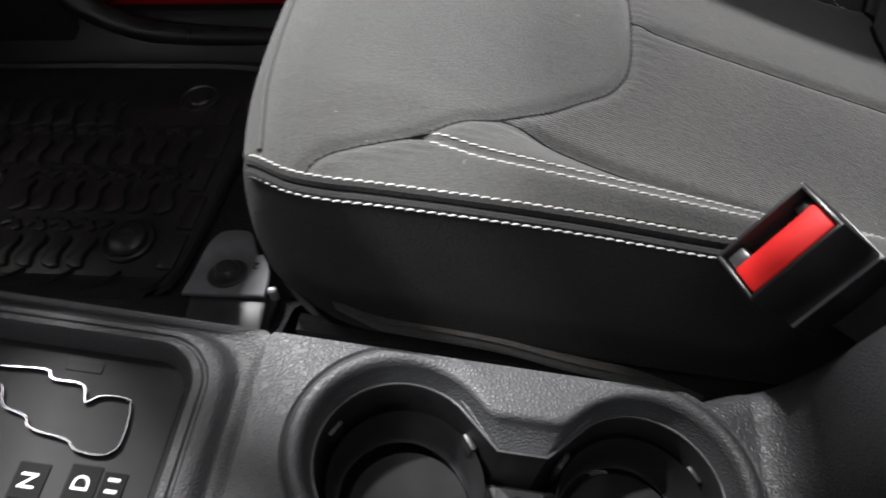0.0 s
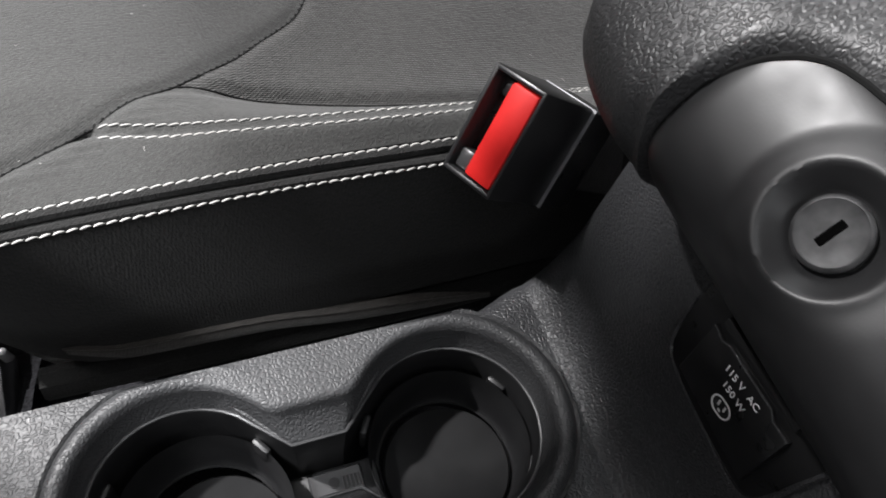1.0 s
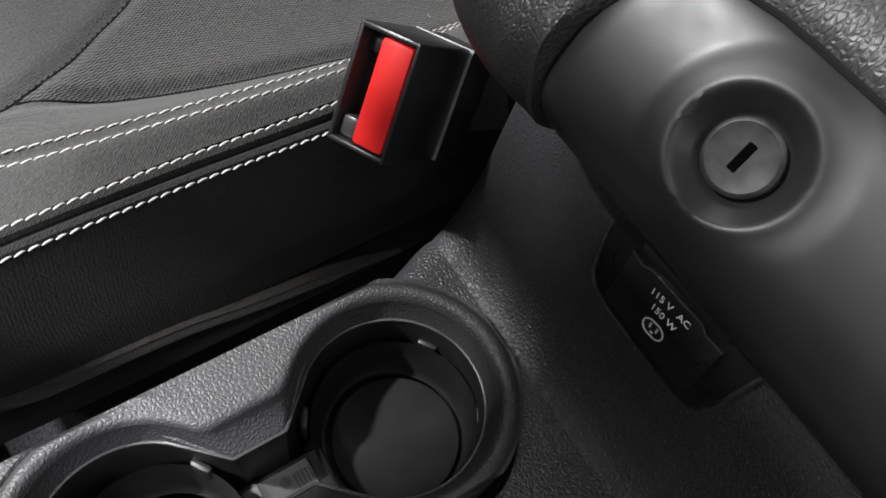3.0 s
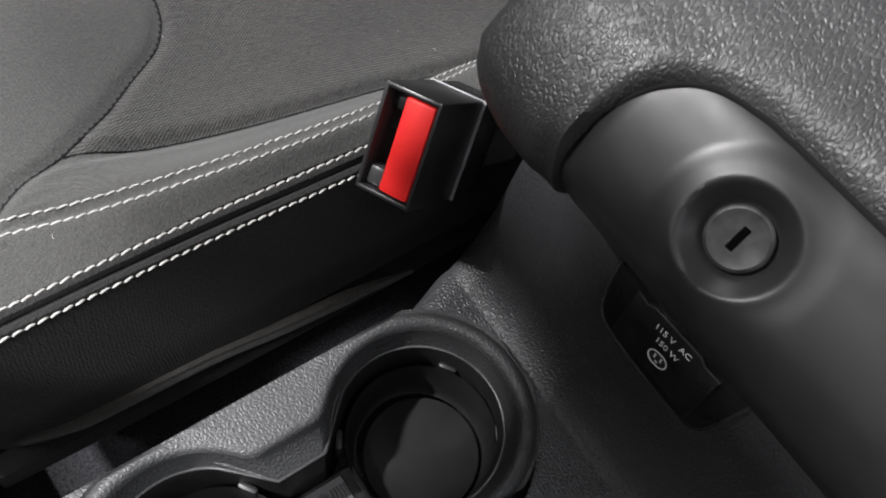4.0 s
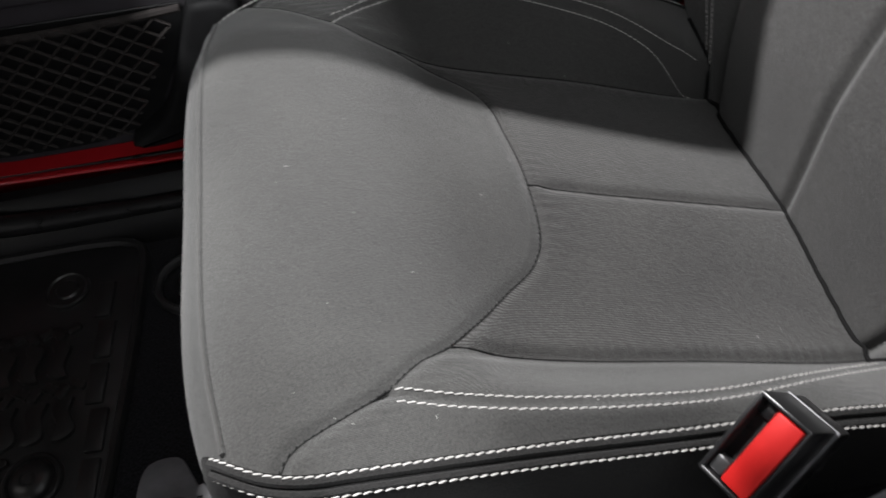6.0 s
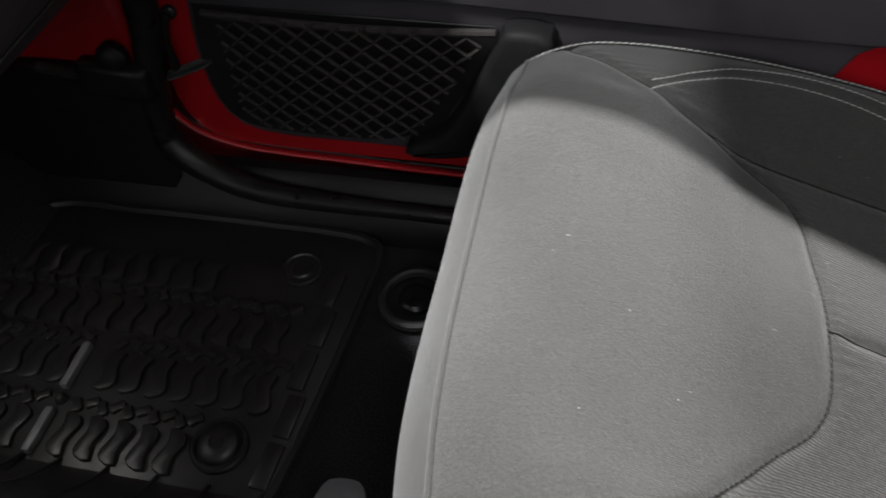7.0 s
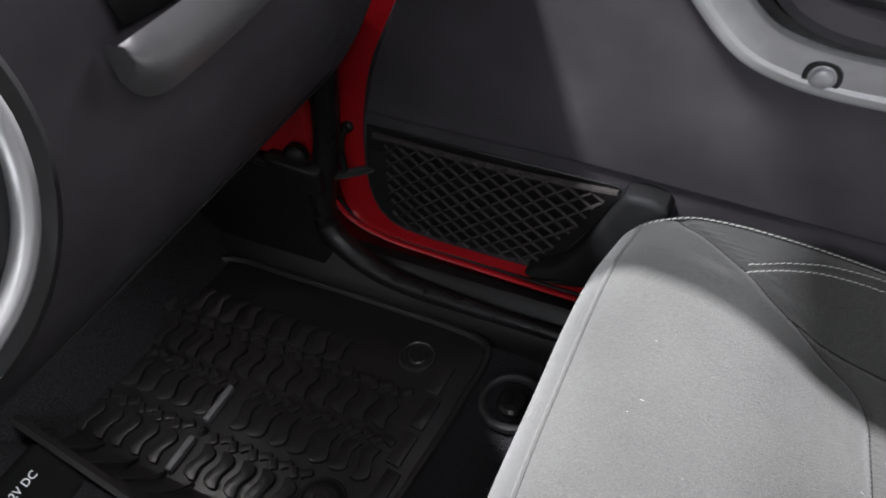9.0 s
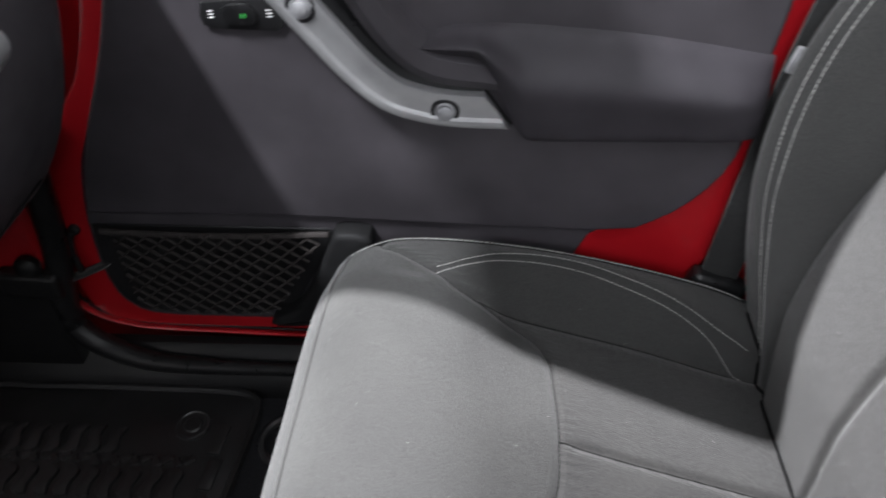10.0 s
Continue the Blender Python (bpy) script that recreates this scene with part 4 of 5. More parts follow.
gate = [(-0.40, 0.3010), (-0.2885, 0.3000), (-0.2630, 0.3012), (-0.2600, 0.2968), (-0.2453, 0.2962), (-0.2400, 0.2930), (-0.2375, 0.2858), (-0.2320, 0.2903), (-0.2208, 0.2915), (-0.2142, 0.2893), (-0.2115, 0.2650), (-0.2174, 0.2582), (-0.2336, 0.2587), (-0.2385, 0.2630), (-0.2571, 0.2660), (-0.2622, 0.2685), (-0.2645, 0.2728), (-0.2782, 0.2769), (-0.2850, 0.2880), (-0.40, 0.2880)]
ribbon, rings = outline(gate, 160), []
for i, (x, y) in enumerate(ribbon):
    a, b = Vector(ribbon[max(i - 1, 0)]), Vector(ribbon[min(i + 1, len(ribbon) - 1)])
    nx, ny = -(b - a).normalized().y, (b - a).normalized().x
    rings.append([(x + nx * o, y + ny * o, ZP + h) for o, h in ((0.0, -0.006), (0.0, 0.0026), (-0.0003, 0.0030), (-0.0006, 0.0030), (-0.0009, 0.0026), (-0.0009, -0.001))])
part("gate_trim", deck(loft(rings)), GATE, console, "bright chrome ribbon edging the gate")
part("gate_slot", plate(gate, 0.0015, 0, 1, DECK @ Matrix.Translation((0, 0, ZP - 0.0049))), LINER, console, "stepped shifter slot")
for text, x, y in (("N", -0.2494, 0.2409), ("D", -0.2237, 0.2433)):
    part("letter_tile", rounded_box((0.016, 0.019, 0.0012), 0.0004, 1, DECK @ Matrix.Translation((x, y, ZP))), PAD, console)
    writing(text, 0.012, DECK @ pose(x, y, ZP + 0.0008, 0, 0, 90), console, "gear_letter", "white gear letter " + text)
part("letter_tile", rounded_box((0.012, 0.014, 0.0012), 0.0004, 1, DECK @ Matrix.Translation((-0.2085, 0.2440, ZP))), PAD, console)
for k in (-1, 1):
    part("gear_mark", rounded_box((0.006, 0.0018, 0.0006), 0.0002, 1, DECK @ pose(-0.2085, 0.2440 + 0.003 * k, ZP + 0.0007)), PRINT, console)
part("plate_mark", rounded_box((0.020, 0.007, 0.0008), 0.0003, 1, DECK @ Matrix.Translation((-0.2465, 0.3072, ZP))), MATT, console)

# ---- seat-belt buckle ----
buckle = thing("seat_belt_buckle", "black plastic seat-belt buckle with a red release button", "buckle")
tl, tr, bl, br = Vector((0.226, 0.396, 0.315)), Vector((0.2315, 0.381, 0.3205)), Vector((0.193, 0.3765, 0.2855)), Vector((0.1985, 0.3655, 0.2825))
up = ((tl - bl) + (tr - br)).normalized()
ac = (tr - tl + br - bl).normalized()
back = Vector((0.268, 0.383, 0.283)) - tr
nrm = up.cross(ac).normalized()
if nrm.dot(back) > 0:
    nrm = -nrm
ac = up.cross(nrm).normalized()
if ac.dot(tr - tl) < 0:
    ac = -ac
mid = (tl + tr + bl + br) / 4
B = Matrix((up, ac, nrm)).transposed().to_4x4()
B.translation = mid
if B.to_3x3().determinant() < 0:
    up = -up
    B = Matrix((up, ac, nrm)).transposed().to_4x4()
    B.translation = mid
W0, W1, L = -0.0245, 0.0105, 0.030
# frame round the face: four walls, a slot beside the button
def bbox(name, x0, x1, y0, y1, z0, z1, r, mat, label="", parent=None):
    return part(name, rounded_box((x1 - x0, y1 - y0, z1 - z0), r, 2, B @ Matrix.Translation(((x0 + x1) / 2, (y0 + y1) / 2, (z0 + z1) / 2))), mat, parent or buckle, label)


bbox("housing", -L + 0.0008, L - 0.0008, W0 + 0.0008, W1 - 0.0008, -0.050, -0.012, 0.001, SMOOTH, "smooth black buckle housing")
bbox("face_wall", -L, L, W0, W0 + 0.003, -0.0495, 0.001, 0.0014, RIM_PLASTIC)
bbox("face_wall", -L, L, W1 - 0.0025, W1, -0.0495, 0.001, 0.0014, RIM_PLASTIC)
bbox("face_wall", L - 0.003, L, W0 + 0.0002, W1 - 0.0002, -0.0493, 0.001, 0.0014, RIM_PLASTIC)
bbox("face_wall", -L, -L + 0.003, W0 + 0.0002, W1 - 0.0002, -0.0493, 0.001, 0.0014, RIM_PLASTIC)
bbox("release_button", -0.0265, 0.0265, -0.0108, 0.0075, -0.014, 0.0006, 0.0022, BUTTON, "bright red release button")
bbox("tongue_guide", -0.0265, -0.016, W0 + 0.003, -0.0113, -0.016, -0.007, 0.002, SMOOTH)
bbox("tongue_guide", 0.0155, 0.0265, W0 + 0.003, -0.0113, -0.016, -0.003, 0.002, GLOSSY, "grey tongue guide block")
# pale strip paints the highlight along the shell's seam
bbox("shell_seam", -L - 0.0004, L + 0.0004, W0 - 0.0003, W1 + 0.0012, -0.0506, -0.0498, 0.0002, PALE, "thin seam between the shell halves, its highlight as a pale colour")
bbox("rear_cover", -L + 0.0006, L - 0.0006, W0 + 0.0006, W1 + 0.0008, -0.080, -0.0502, 0.0015, SMOOTH, "rear half of the buckle shell")
part("stalk", rounded_box((0.045, 0.012, 0.22), 0.005, 2, B @ pose(0, -0.006, -0.17)), WEBBING, buckle, "black sleeve below the buckle")


# ---- passenger door ----
door = thing("passenger_door", "closed red front door with black plastic inner trim", "car door")


shell = outline([(-0.30, 0.86), (-0.352, 0.62), (-0.40, 0.50), (-0.455, 0.43), (-0.497, 0.36), (-0.515, 0.27), (-0.522, 0.17), (-0.505, 0.105), (-0.46, 0.085), (-0.30, 0.08)], 40)
shell += outline([(-0.30, 0.08), (0.0, 0.08), (0.22, 0.088), (0.32, 0.17), (0.38, 0.30), (0.40, 0.42), (0.415, 0.60), (0.43, 0.86)], 40)[1:]
part("door_shell", plate(shell, 0.034, 0.004, 2, door_plane(0.998)), PAINT, door, "glossy red inner door sheet")
trim = outline([(-0.27, 0.84), (-0.325, 0.62), (-0.36, 0.53), (-0.405, 0.44), (-0.441, 0.367), (-0.462, 0.284), (-0.470, 0.20), (-0.462, 0.145), (-0.435, 0.115), (-0.38, 0.106)], 40)
trim += outline([(-0.38, 0.106), (-0.2, 0.105), (0.05, 0.107), (0.14, 0.115), (0.165, 0.19), (0.196, 0.262), (0.21, 0.28), (0.255, 0.284), (0.30, 0.31), (0.342, 0.352), (0.363, 0.40), (0.368, 0.48), (0.38, 0.57), (0.40, 0.84)], 60)[1:]
part("trim_panel", plate(trim, 0.012, 0.006, 3, door_plane(0.970)), PANEL, door, "dark grained plastic trim panel")
# upper field, proud above the pocket groove
upper = outline([(-0.27, 0.82), (-0.32, 0.62), (-0.355, 0.53), (-0.40, 0.44), (-0.434, 0.367), (-0.450, 0.31)], 24)
upper += [(-0.446, 0.304), (-0.18, 0.302), (-0.05, 0.295), (0.10, 0.287), (0.203, 0.2835), (0.255, 0.287)]
upper += outline([(0.255, 0.287), (0.30, 0.314), (0.338, 0.355), (0.359, 0.40), (0.364, 0.48), (0.376, 0.57), (0.39, 0.82)], 24)[1:]
part("upper_panel", plate(upper, 0.008, 0.005, 3, door_plane(0.9585)), PANEL, door)
lip = outline([(-0.553, 0.20), (-0.545, 0.158), (-0.517, 0.103), (-0.458, 0.078), (-0.385, 0.071), (-0.327, 0.069), (-0.245, 0.0655), (-0.18, 0.064), (0.15, 0.060)], 70)
part("door_lip", tube([(x, 0.963, z + 0.004) for x, z in lip], 0.0042, 8, 0.8), PAINT, door, "rounded red lower lip of the door sheet")
part("lip_groove", tube([(x + 0.004 * max(0, min(1, (z - 0.08) * 30)), 0.966, z + 0.011) for x, z in lip], 0.0022, 6), SMOOTH, door, "dark line between lip and door sheet")
# map pocket
pocket = outline([(-0.455, 0.283), (-0.464, 0.20), (-0.455, 0.148), (-0.43, 0.124), (-0.38, 0.118), (-0.27, 0.118), (-0.225, 0.13)], 30) + [(-0.19, 0.155), (-0.155, 0.215), (-0.128, 0.272), (-0.134, 0.279)]
part("pocket_back", plate(pocket, 0.003, 0.001, 1, door_plane(0.9585)), LINER, door)
hold = outline([(-0.128, 0.276), (-0.12, 0.288), (-0.085, 0.288), (-0.072, 0.279), (-0.078, 0.25), (-0.10, 0.20), (-0.13, 0.15), (-0.16, 0.125), (-0.22, 0.116), (-0.235, 0.124), (-0.19, 0.155), (-0.155, 0.215)], 40)
part("pocket_end", plate(hold, 0.03, 0.009, 3, door_plane(0.9580)), MATT, door, "moulded plastic end of the map pocket")
part("pocket_rail", tube([(x, 0.939, 0.284 - 0.006 * math.sin((x + 0.43) * 10)) for x in np.linspace(-0.435, -0.13, 30)], 0.0043, 8), CORD, door, "elastic top cord of the net")


def in_pocket(x, z):
    right = -0.235 + (z - 0.12) * 0.62
    left = -0.425 + max(0, 0.16 - z) * 0.9
    return 0.138 < z < 0.283 and left < x < right


for way in (1, -1):
    for k in range(-14, 40):
        run = []
        for s in np.linspace(0, 0.5, 120):
            x, z = -0.62 + 0.027 * k + s * 0.78, (0.10 + s * 0.63) if way > 0 else (0.30 - s * 0.63)
            if in_pocket(x, z):
                run.append((x, 0.9405 - 0.006 * math.sin(max(0, (x + 0.44)) * 10), z))
        if len(run) > 4:
            part("net_cord", tube(run[::3] + run[-1:], 0.0025, 6, 0.6), CORD, door)

# grab handle: silver curved bar on a black moulded base
LIFT = 0.0155
centre = [(-0.18, 0.66), (-0.135, 0.602), (-0.098, 0.552), (-0.060, 0.503), (-0.028, 0.474), (0.01, 0.460), (0.045, 0.4545), (0.085, 0.4525)]
path = smoothed([Vector((x, z + LIFT)) for x, z in centre], 60)


def swept(path, section, yb, slant=0.0):
    rings = []
    for i, p in enumerate(path):
        d = (path[min(i + 1, len(path) - 1)] - path[max(i - 1, 0)]).normalized()
        nx, nz = -d.y, d.x
        cut = slant * max(0.0, 1 - (len(path) - 1 - i) / 5)
        rings.append([Vector((p.x + nx * w - d.x * cut * w / 0.02, yb - h, p.y + nz * w - d.y * cut * w / 0.02)) for w, h in section])
    return loft(rings, True, True, True)


part("handle_base", swept(path, [(-0.026, 0.0), (-0.025, 0.008), (-0.018, 0.012), (0.03, 0.012), (0.034, 0.0)], 0.951, 0.014), SMOOTH, door)
handle = part("grab_handle", swept(path, [(-0.021, 0.0), (-0.021, 0.010), (-0.019, 0.014), (-0.015, 0.0155), (-0.011, 0.0145), (-0.008, 0.0105), (0.004, 0.0095), (0.014, 0.012), (0.0185, 0.011), (0.0195, 0.006), (0.0195, 0.0)], 0.9395, 0.014), SILVER, door, "satin silver curved grab handle")
for x, z in ((0.029, 0.4535), (-0.112, 0.574)):
    part("bolt_recess", disc_stack([(0.0160, -0.004), (0.0160, 0.0004), (0.0150, 0.0010), (0.0120, 0.0006)], 28, door_plane(0.9285) @ pose(x, z + LIFT, 0)), SMOOTH, handle, "dark ring round the bolt")
    part("handle_bolt", disc_stack([(0.0115, -0.002), (0.0115, 0.0010), (0.0105, 0.0016), (0.0095, 0.0006), (0.0085, 0.0006), (0.0080, 0.0040), (0.0062, 0.0052)], 28, door_plane(0.9283) @ pose(x, z + LIFT, 0)), STEEL, handle, "recessed round-head bolt")
# padded bar that leads from the handle into the armrest
bar = smoothed([Vector(p) for p in ((-0.09, 0.68), (-0.055, 0.622), (-0.03, 0.575), (0.0, 0.538), (0.03, 0.523), (0.075, 0.516), (0.125, 0.508))], 60)
part("pull_cup", swept(bar, [(-0.024, 0.0), (-0.022, 0.018), (-0.010, 0.026), (0.008, 0.024), (0.017, 0.012), (0.019, 0.0)], 0.951), PANEL, door, "rounded pull bar above the handle")
ARM = [(0.0, 0.421), (0.010, 0.424), (0.020, 0.431), (0.029, 0.462), (0.035, 0.486), (0.036, 0.500), (0.031, 0.513), (0.018, 0.530), (0.006, 0.552), (0.0, 0.558)]
LOW = [(0.0, 0.541), (0.03, 0.532), (0.057, 0.530), (0.07, 0.523), (0.10, 0.456), (0.112, 0.428), (0.13, 0.421), (0.38, 0.4205)]
HIGH = [(0.0, 0.5435), (0.015, 0.552), (0.04, 0.560), (0.10, 0.561), (0.15, 0.557), (0.25, 0.545), (0.38, 0.520)]
arm_line = smoothed([Vector(p) for p in ARM], 32)
REACH = [(0.0, 0.55), (0.02, 0.75), (0.06, 0.95), (0.10, 1.0), (0.38, 1.0)]
rows = []
for x in np.linspace(0.002, 0.372, 74):
    k = spline(REACH, x) * math.sqrt(max(0, 1 - (1 - min(1, (0.374 - x) / 0.05)) ** 2))
    lo, hi = spline(LOW, x), spline(HIGH, x)
    rows.append([(x, 0.951 - h * k, lo + (z - ARM[0][1]) / (ARM[-1][1] - ARM[0][1]) * (hi - lo)) for h, z in arm_line])
part("armrest", loft(rows, False, False, False), LEDGE, door, "moulded dark armrest ledge")

# lock switch panel
sw = [(-0.238, 0.562), (-0.234, 0.576), (-0.166, 0.580), (-0.152, 0.568), (-0.148, 0.552), (-0.156, 0.543), (-0.225, 0.547), (-0.236, 0.551)]
part("switch_bezel", plate([(x + 0.012, z + 0.014) for x, z in sw], 0.006, 0.002, 2, door_plane(0.9505)), RIM_PLASTIC, door, "black door lock switch panel")
part("lock_switch", plate(outline([(-0.212, 0.560), (-0.21, 0.572), (-0.195, 0.575), (-0.18, 0.573), (-0.175, 0.563), (-0.178, 0.554), (-0.195, 0.551), (-0.209, 0.553)], 20), 0.004, 0.0015, 2, door_plane(0.9443) @ pose(0.012, 0.014, 0)), SMOOTH, door, "black rocker switch")
for x in (-0.179, -0.175):
    part("switch_light", rounded_box((0.0018, 0.001, 0.005), 0.0003, 1, Matrix.Translation((x, 0.9400, 0.577))), INDICATOR, door, "tiny green indicator")
for x in (-0.213, -0.150):
    for k in range(3):
        part("switch_mark", rounded_box((0.006, 0.0006, 0.0014), 0.0002, 1, Matrix.Translation((x, 0.9443, 0.574 + 0.0035 * k))), PRINT, door)

# ---- body round the door ----
post = outline([(-0.62, 0.90), (-0.60, 0.60), (-0.60, 0.30), (-0.635, 0.235), (-0.60, 0.21), (-0.55, 0.20), (-0.548, 0.30), (-0.535, 0.38), (-0.46, 0.46), (-0.40, 0.60), (-0.36, 0.90)], 60)
tagged(part("hinge_post", plate(post, 0.02, 0.003, 1, door_plane(0.985)), PAINT, None, "red painted door hinge post"), category="body panel", kind="structure")
seal = [Vector(p) for p in ((-0.475, 0.945, 0.45), (-0.497, 0.945, 0.35), (-0.512, 0.945, 0.25), (-0.530, 0.942, 0.17), (-0.53, 0.935, 0.10), (-0.47, 0.925, 0.06), (-0.40, 0.92, 0.045), (-0.2, 0.918, 0.04), (0.3, 0.918, 0.04))]
tagged(part("door_seal", tube(smoothed(seal, 60), [0.018 - 0.008 * min(1.0, max(0.0, (k - 18) / 14)) for k in range(60)], 12), SMOOTH, None, "black rubber door seal"), category="seal", kind="structure")
gap_seal = [Vector(p) for p in ((-0.50, 0.968, 0.42), (-0.535, 0.966, 0.34), (-0.545, 0.965, 0.24), (-0.54, 0.964, 0.17))]
tagged(part("gap_seal", tube(smoothed(gap_seal, 24), 0.007, 8), SMOOTH, None, "black seal in the door gap"), category="seal", kind="structure")
strap = thing("door_check_strap", "black fabric door check strap", "strap")
part("webbing", tube(smoothed([Vector(p) for p in ((-0.66, 0.93, 0.205), (-0.60, 0.935, 0.195), (-0.53, 0.945, 0.188), (-0.47, 0.957, 0.205), (-0.455, 0.962, 0.212))], 20), 0.008, 8, 0.6), WEBBING, strap)
part("strap_anchor", rounded_box((0.088, 0.024, 0.046), 0.008, 3, pose(-0.560, 0.928, 0.198, 0, 4, 0)), SATIN, strap, "black moulded anchor block on the pillar")
part("anchor_knob", disc_stack([(0.018, 0), (0.018, 0.010), (0.014, 0.015), (0.006, 0.017)], 24, door_plane(0.934) @ pose(-0.553, 0.228, 0)), SATIN, strap)
part("strap_hook", tube(smoothed([Vector(p) for p in ((-0.497, 0.952, 0.20), (-0.498, 0.953, 0.235), (-0.492, 0.955, 0.262), (-0.486, 0.957, 0.268))], 14), 0.005, 8), SMOOTH, strap)
part("strap_pin", disc_stack([(0.008, 0), (0.008, 0.008), (0.006, 0.010)], 16, door_plane(0.967) @ pose(-0.487, 0.268, 0)), SMOOTH, strap)
slab("kick_panel", (-1.0, 0.925, -0.05), (-0.535, 0.96, 0.20), LINER, "black plastic kick panel", "trim")
slab("hinge_pillar_inner", (-1.0, 0.938, 0.203), (-0.53, 0.96, 0.62), PAINT, "red painted inner face of the hinge pillar", "body panel")
slab("body_side", (-1.0, 1.005, -0.3), (1.2, 1.05, 0.84), PAINT, "red outer body side", "body panel")
slab("driver_side", (-1.0, -0.62, -0.1), (1.2, -0.56, 0.80), PANEL, "dark trimmed driver's door side", "trim")
slab("rear_bulkhead", (1.2, -0.62, -0.1), (1.25, 1.0, 0.85), CARPET, "black carpeted rear of the cabin", "trim")
bp = outline([(0.405, 0.08), (0.42, 0.30), (0.425, 0.50), (0.44, 0.90)], 20) + [(0.60, 0.90), (0.60, 0.08)]
tagged(part("rear_post", plate(bp, 0.03, 0.003, 1, door_plane(1.0)), PAINT, None, "red painted rear door post"), category="body panel", kind="structure")
slab("post_trim", (0.445, 0.93, 0.0), (0.62, 0.972, 0.9), SMOOTH, "black plastic trim on the rear post", "trim")

# unseen header, its reach cut so that it shades the console
slab("header_light_blocker", (-0.330, -0.55, 1.19), (-0.147, 0.770, 1.23), SMOOTH, "unseen black windscreen header, sized to block lamp light", "trim")
# added board, out of view: blocks the main lamp from the console's rear
visor = thing("console_light_blocker", "unseen black board added to keep lamp light off the console", "sun visor")
part("blocker_board", rounded_box((0.062, 0.42, 0.016), 0.006, 3, Matrix.Translation((-0.186, 0.595, 1.180))), SMOOTH, visor)
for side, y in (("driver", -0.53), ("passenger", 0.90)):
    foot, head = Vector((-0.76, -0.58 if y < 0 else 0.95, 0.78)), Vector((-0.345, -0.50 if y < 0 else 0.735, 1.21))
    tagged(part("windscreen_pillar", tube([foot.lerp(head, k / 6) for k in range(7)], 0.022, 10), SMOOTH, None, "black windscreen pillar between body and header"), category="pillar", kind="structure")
# added roof board, out of view: blocks the front lamp from the backrest
slab("roof_light_blocker", (-0.1465, -0.55, 1.192), (0.03, 0.60, 1.228), SMOOTH, "unseen black roof board added to block lamp light", "trim")


# ---- seat belt ----
belt = thing("seat_belt", "black seat-belt webbing hanging beside the seat", "seat belt")
line = smoothed([Vector(p) for p in ((0.36, 0.945, 0.16), (0.375, 0.947, 0.26), (0.39, 0.948, 0.38), (0.405, 0.948, 0.50), (0.44, 0.945, 0.68), (0.47, 0.942, 0.86))], 40)
rows = []
for p in line:
    rows.append([(p.x - 0.024, p.y + 0.004, p.z), (p.x - 0.024, p.y - 0.001, p.z), (p.x, p.y - 0.004, p.z + 0.002), (p.x + 0.024, p.y - 0.001, p.z + 0.004), (p.x + 0.024, p.y + 0.004, p.z + 0.004)])
part("webbing", loft(rows, True, True, True), WEBBING, belt)
part("anchor_cover", rounded_box((0.075, 0.03, 0.07), 0.01, 3, pose(0.36, 0.945, 0.185, 0, 20, 0)), SMOOTH, belt, "black anchor cover")
part("belt_tongue", rounded_box((0.018, 0.006, 0.03), 0.002, 2, pose(0.392, 0.937, 0.522, 0, 15, 0)), STEEL, belt, "bright metal belt guide")

# ---- dashboard ----
dash = thing("dashboard", "dark grey moulded dashboard over the passenger footwell", "dashboard")
DASH = [(-0.62, 0.30), (-0.545, 0.325), (-0.49, 0.36), (-0.43, 0.41), (-0.385, 0.47), (-0.352, 0.54), (-0.333, 0.60), (-0.322, 0.66), (-0.320, 0.72), (-0.335, 0.80), (-0.40, 0.86), (-0.62, 0.90)]
rows = []
for y in np.linspace(0.36, 0.935, 50):
    e = max(0, (y - 0.86) / 0.075)
    rows.append([(x - 0.07 * e * e * (1 if z < 0.8 else 0.3), y, z + 0.03 * e * e * (z < 0.6)) for x, z in [(p.x, p.y) for p in smoothed([Vector(q) for q in DASH], 50)]])
part("dash_face", loft(rows, False), PANEL, dash)
part("dash_under", rounded_box((0.40, 0.56, 0.012), 0.003, 1, pose(-0.80, 0.65, 0.305, 0, 2, 0)), SMOOTH, dash)


def on_dash(y, z, out=0.0):
    prof = [(z_, x_) for x_, z_ in DASH[:10]]
    return Vector((spline(prof, z) + out, y, z))


hole = [(0.535, 0.700), (0.548, 0.652), (0.60, 0.648), (0.70, 0.650), (0.735, 0.66), (0.735, 0.72), (0.60, 0.72)]
part("dash_recess", loft([[on_dash(y, z, 0.003) for y, z in hole], [on_dash(y + 0.004 * (1 if y < 0.6 else -1), z, 0.0035) for y, z in hole]], True, False, True), SMOOTH, dash, "dark recess in the dashboard")
part("recess_edge", tube([on_dash(y, 0.703 + 0.01 * (y - 0.53), 0.006) for y in np.linspace(0.538, 0.72, 16)], 0.002, 6), CHROME, dash, "thin bright trim line")
rows = []
for y in np.linspace(0.53, 0.75, 40):
    f = (y - 0.53) / 0.22
    h = 0.056 * math.sqrt(max(0, 1 - (1 - min(1, f / 0.22)) ** 2)) * math.cos(1.1 * max(0, f - 0.22)) + 0.001
    rows.append([on_dash(y, 0.653 - h * t, 0.004 + 0.016 * math.sin(math.pi * (0.25 + 0.75 * t))) for t in np.linspace(0, 1, 10)])
part("handle_lip", loft(rows, False), SILVER, dash, "satin silver lip under the recess")
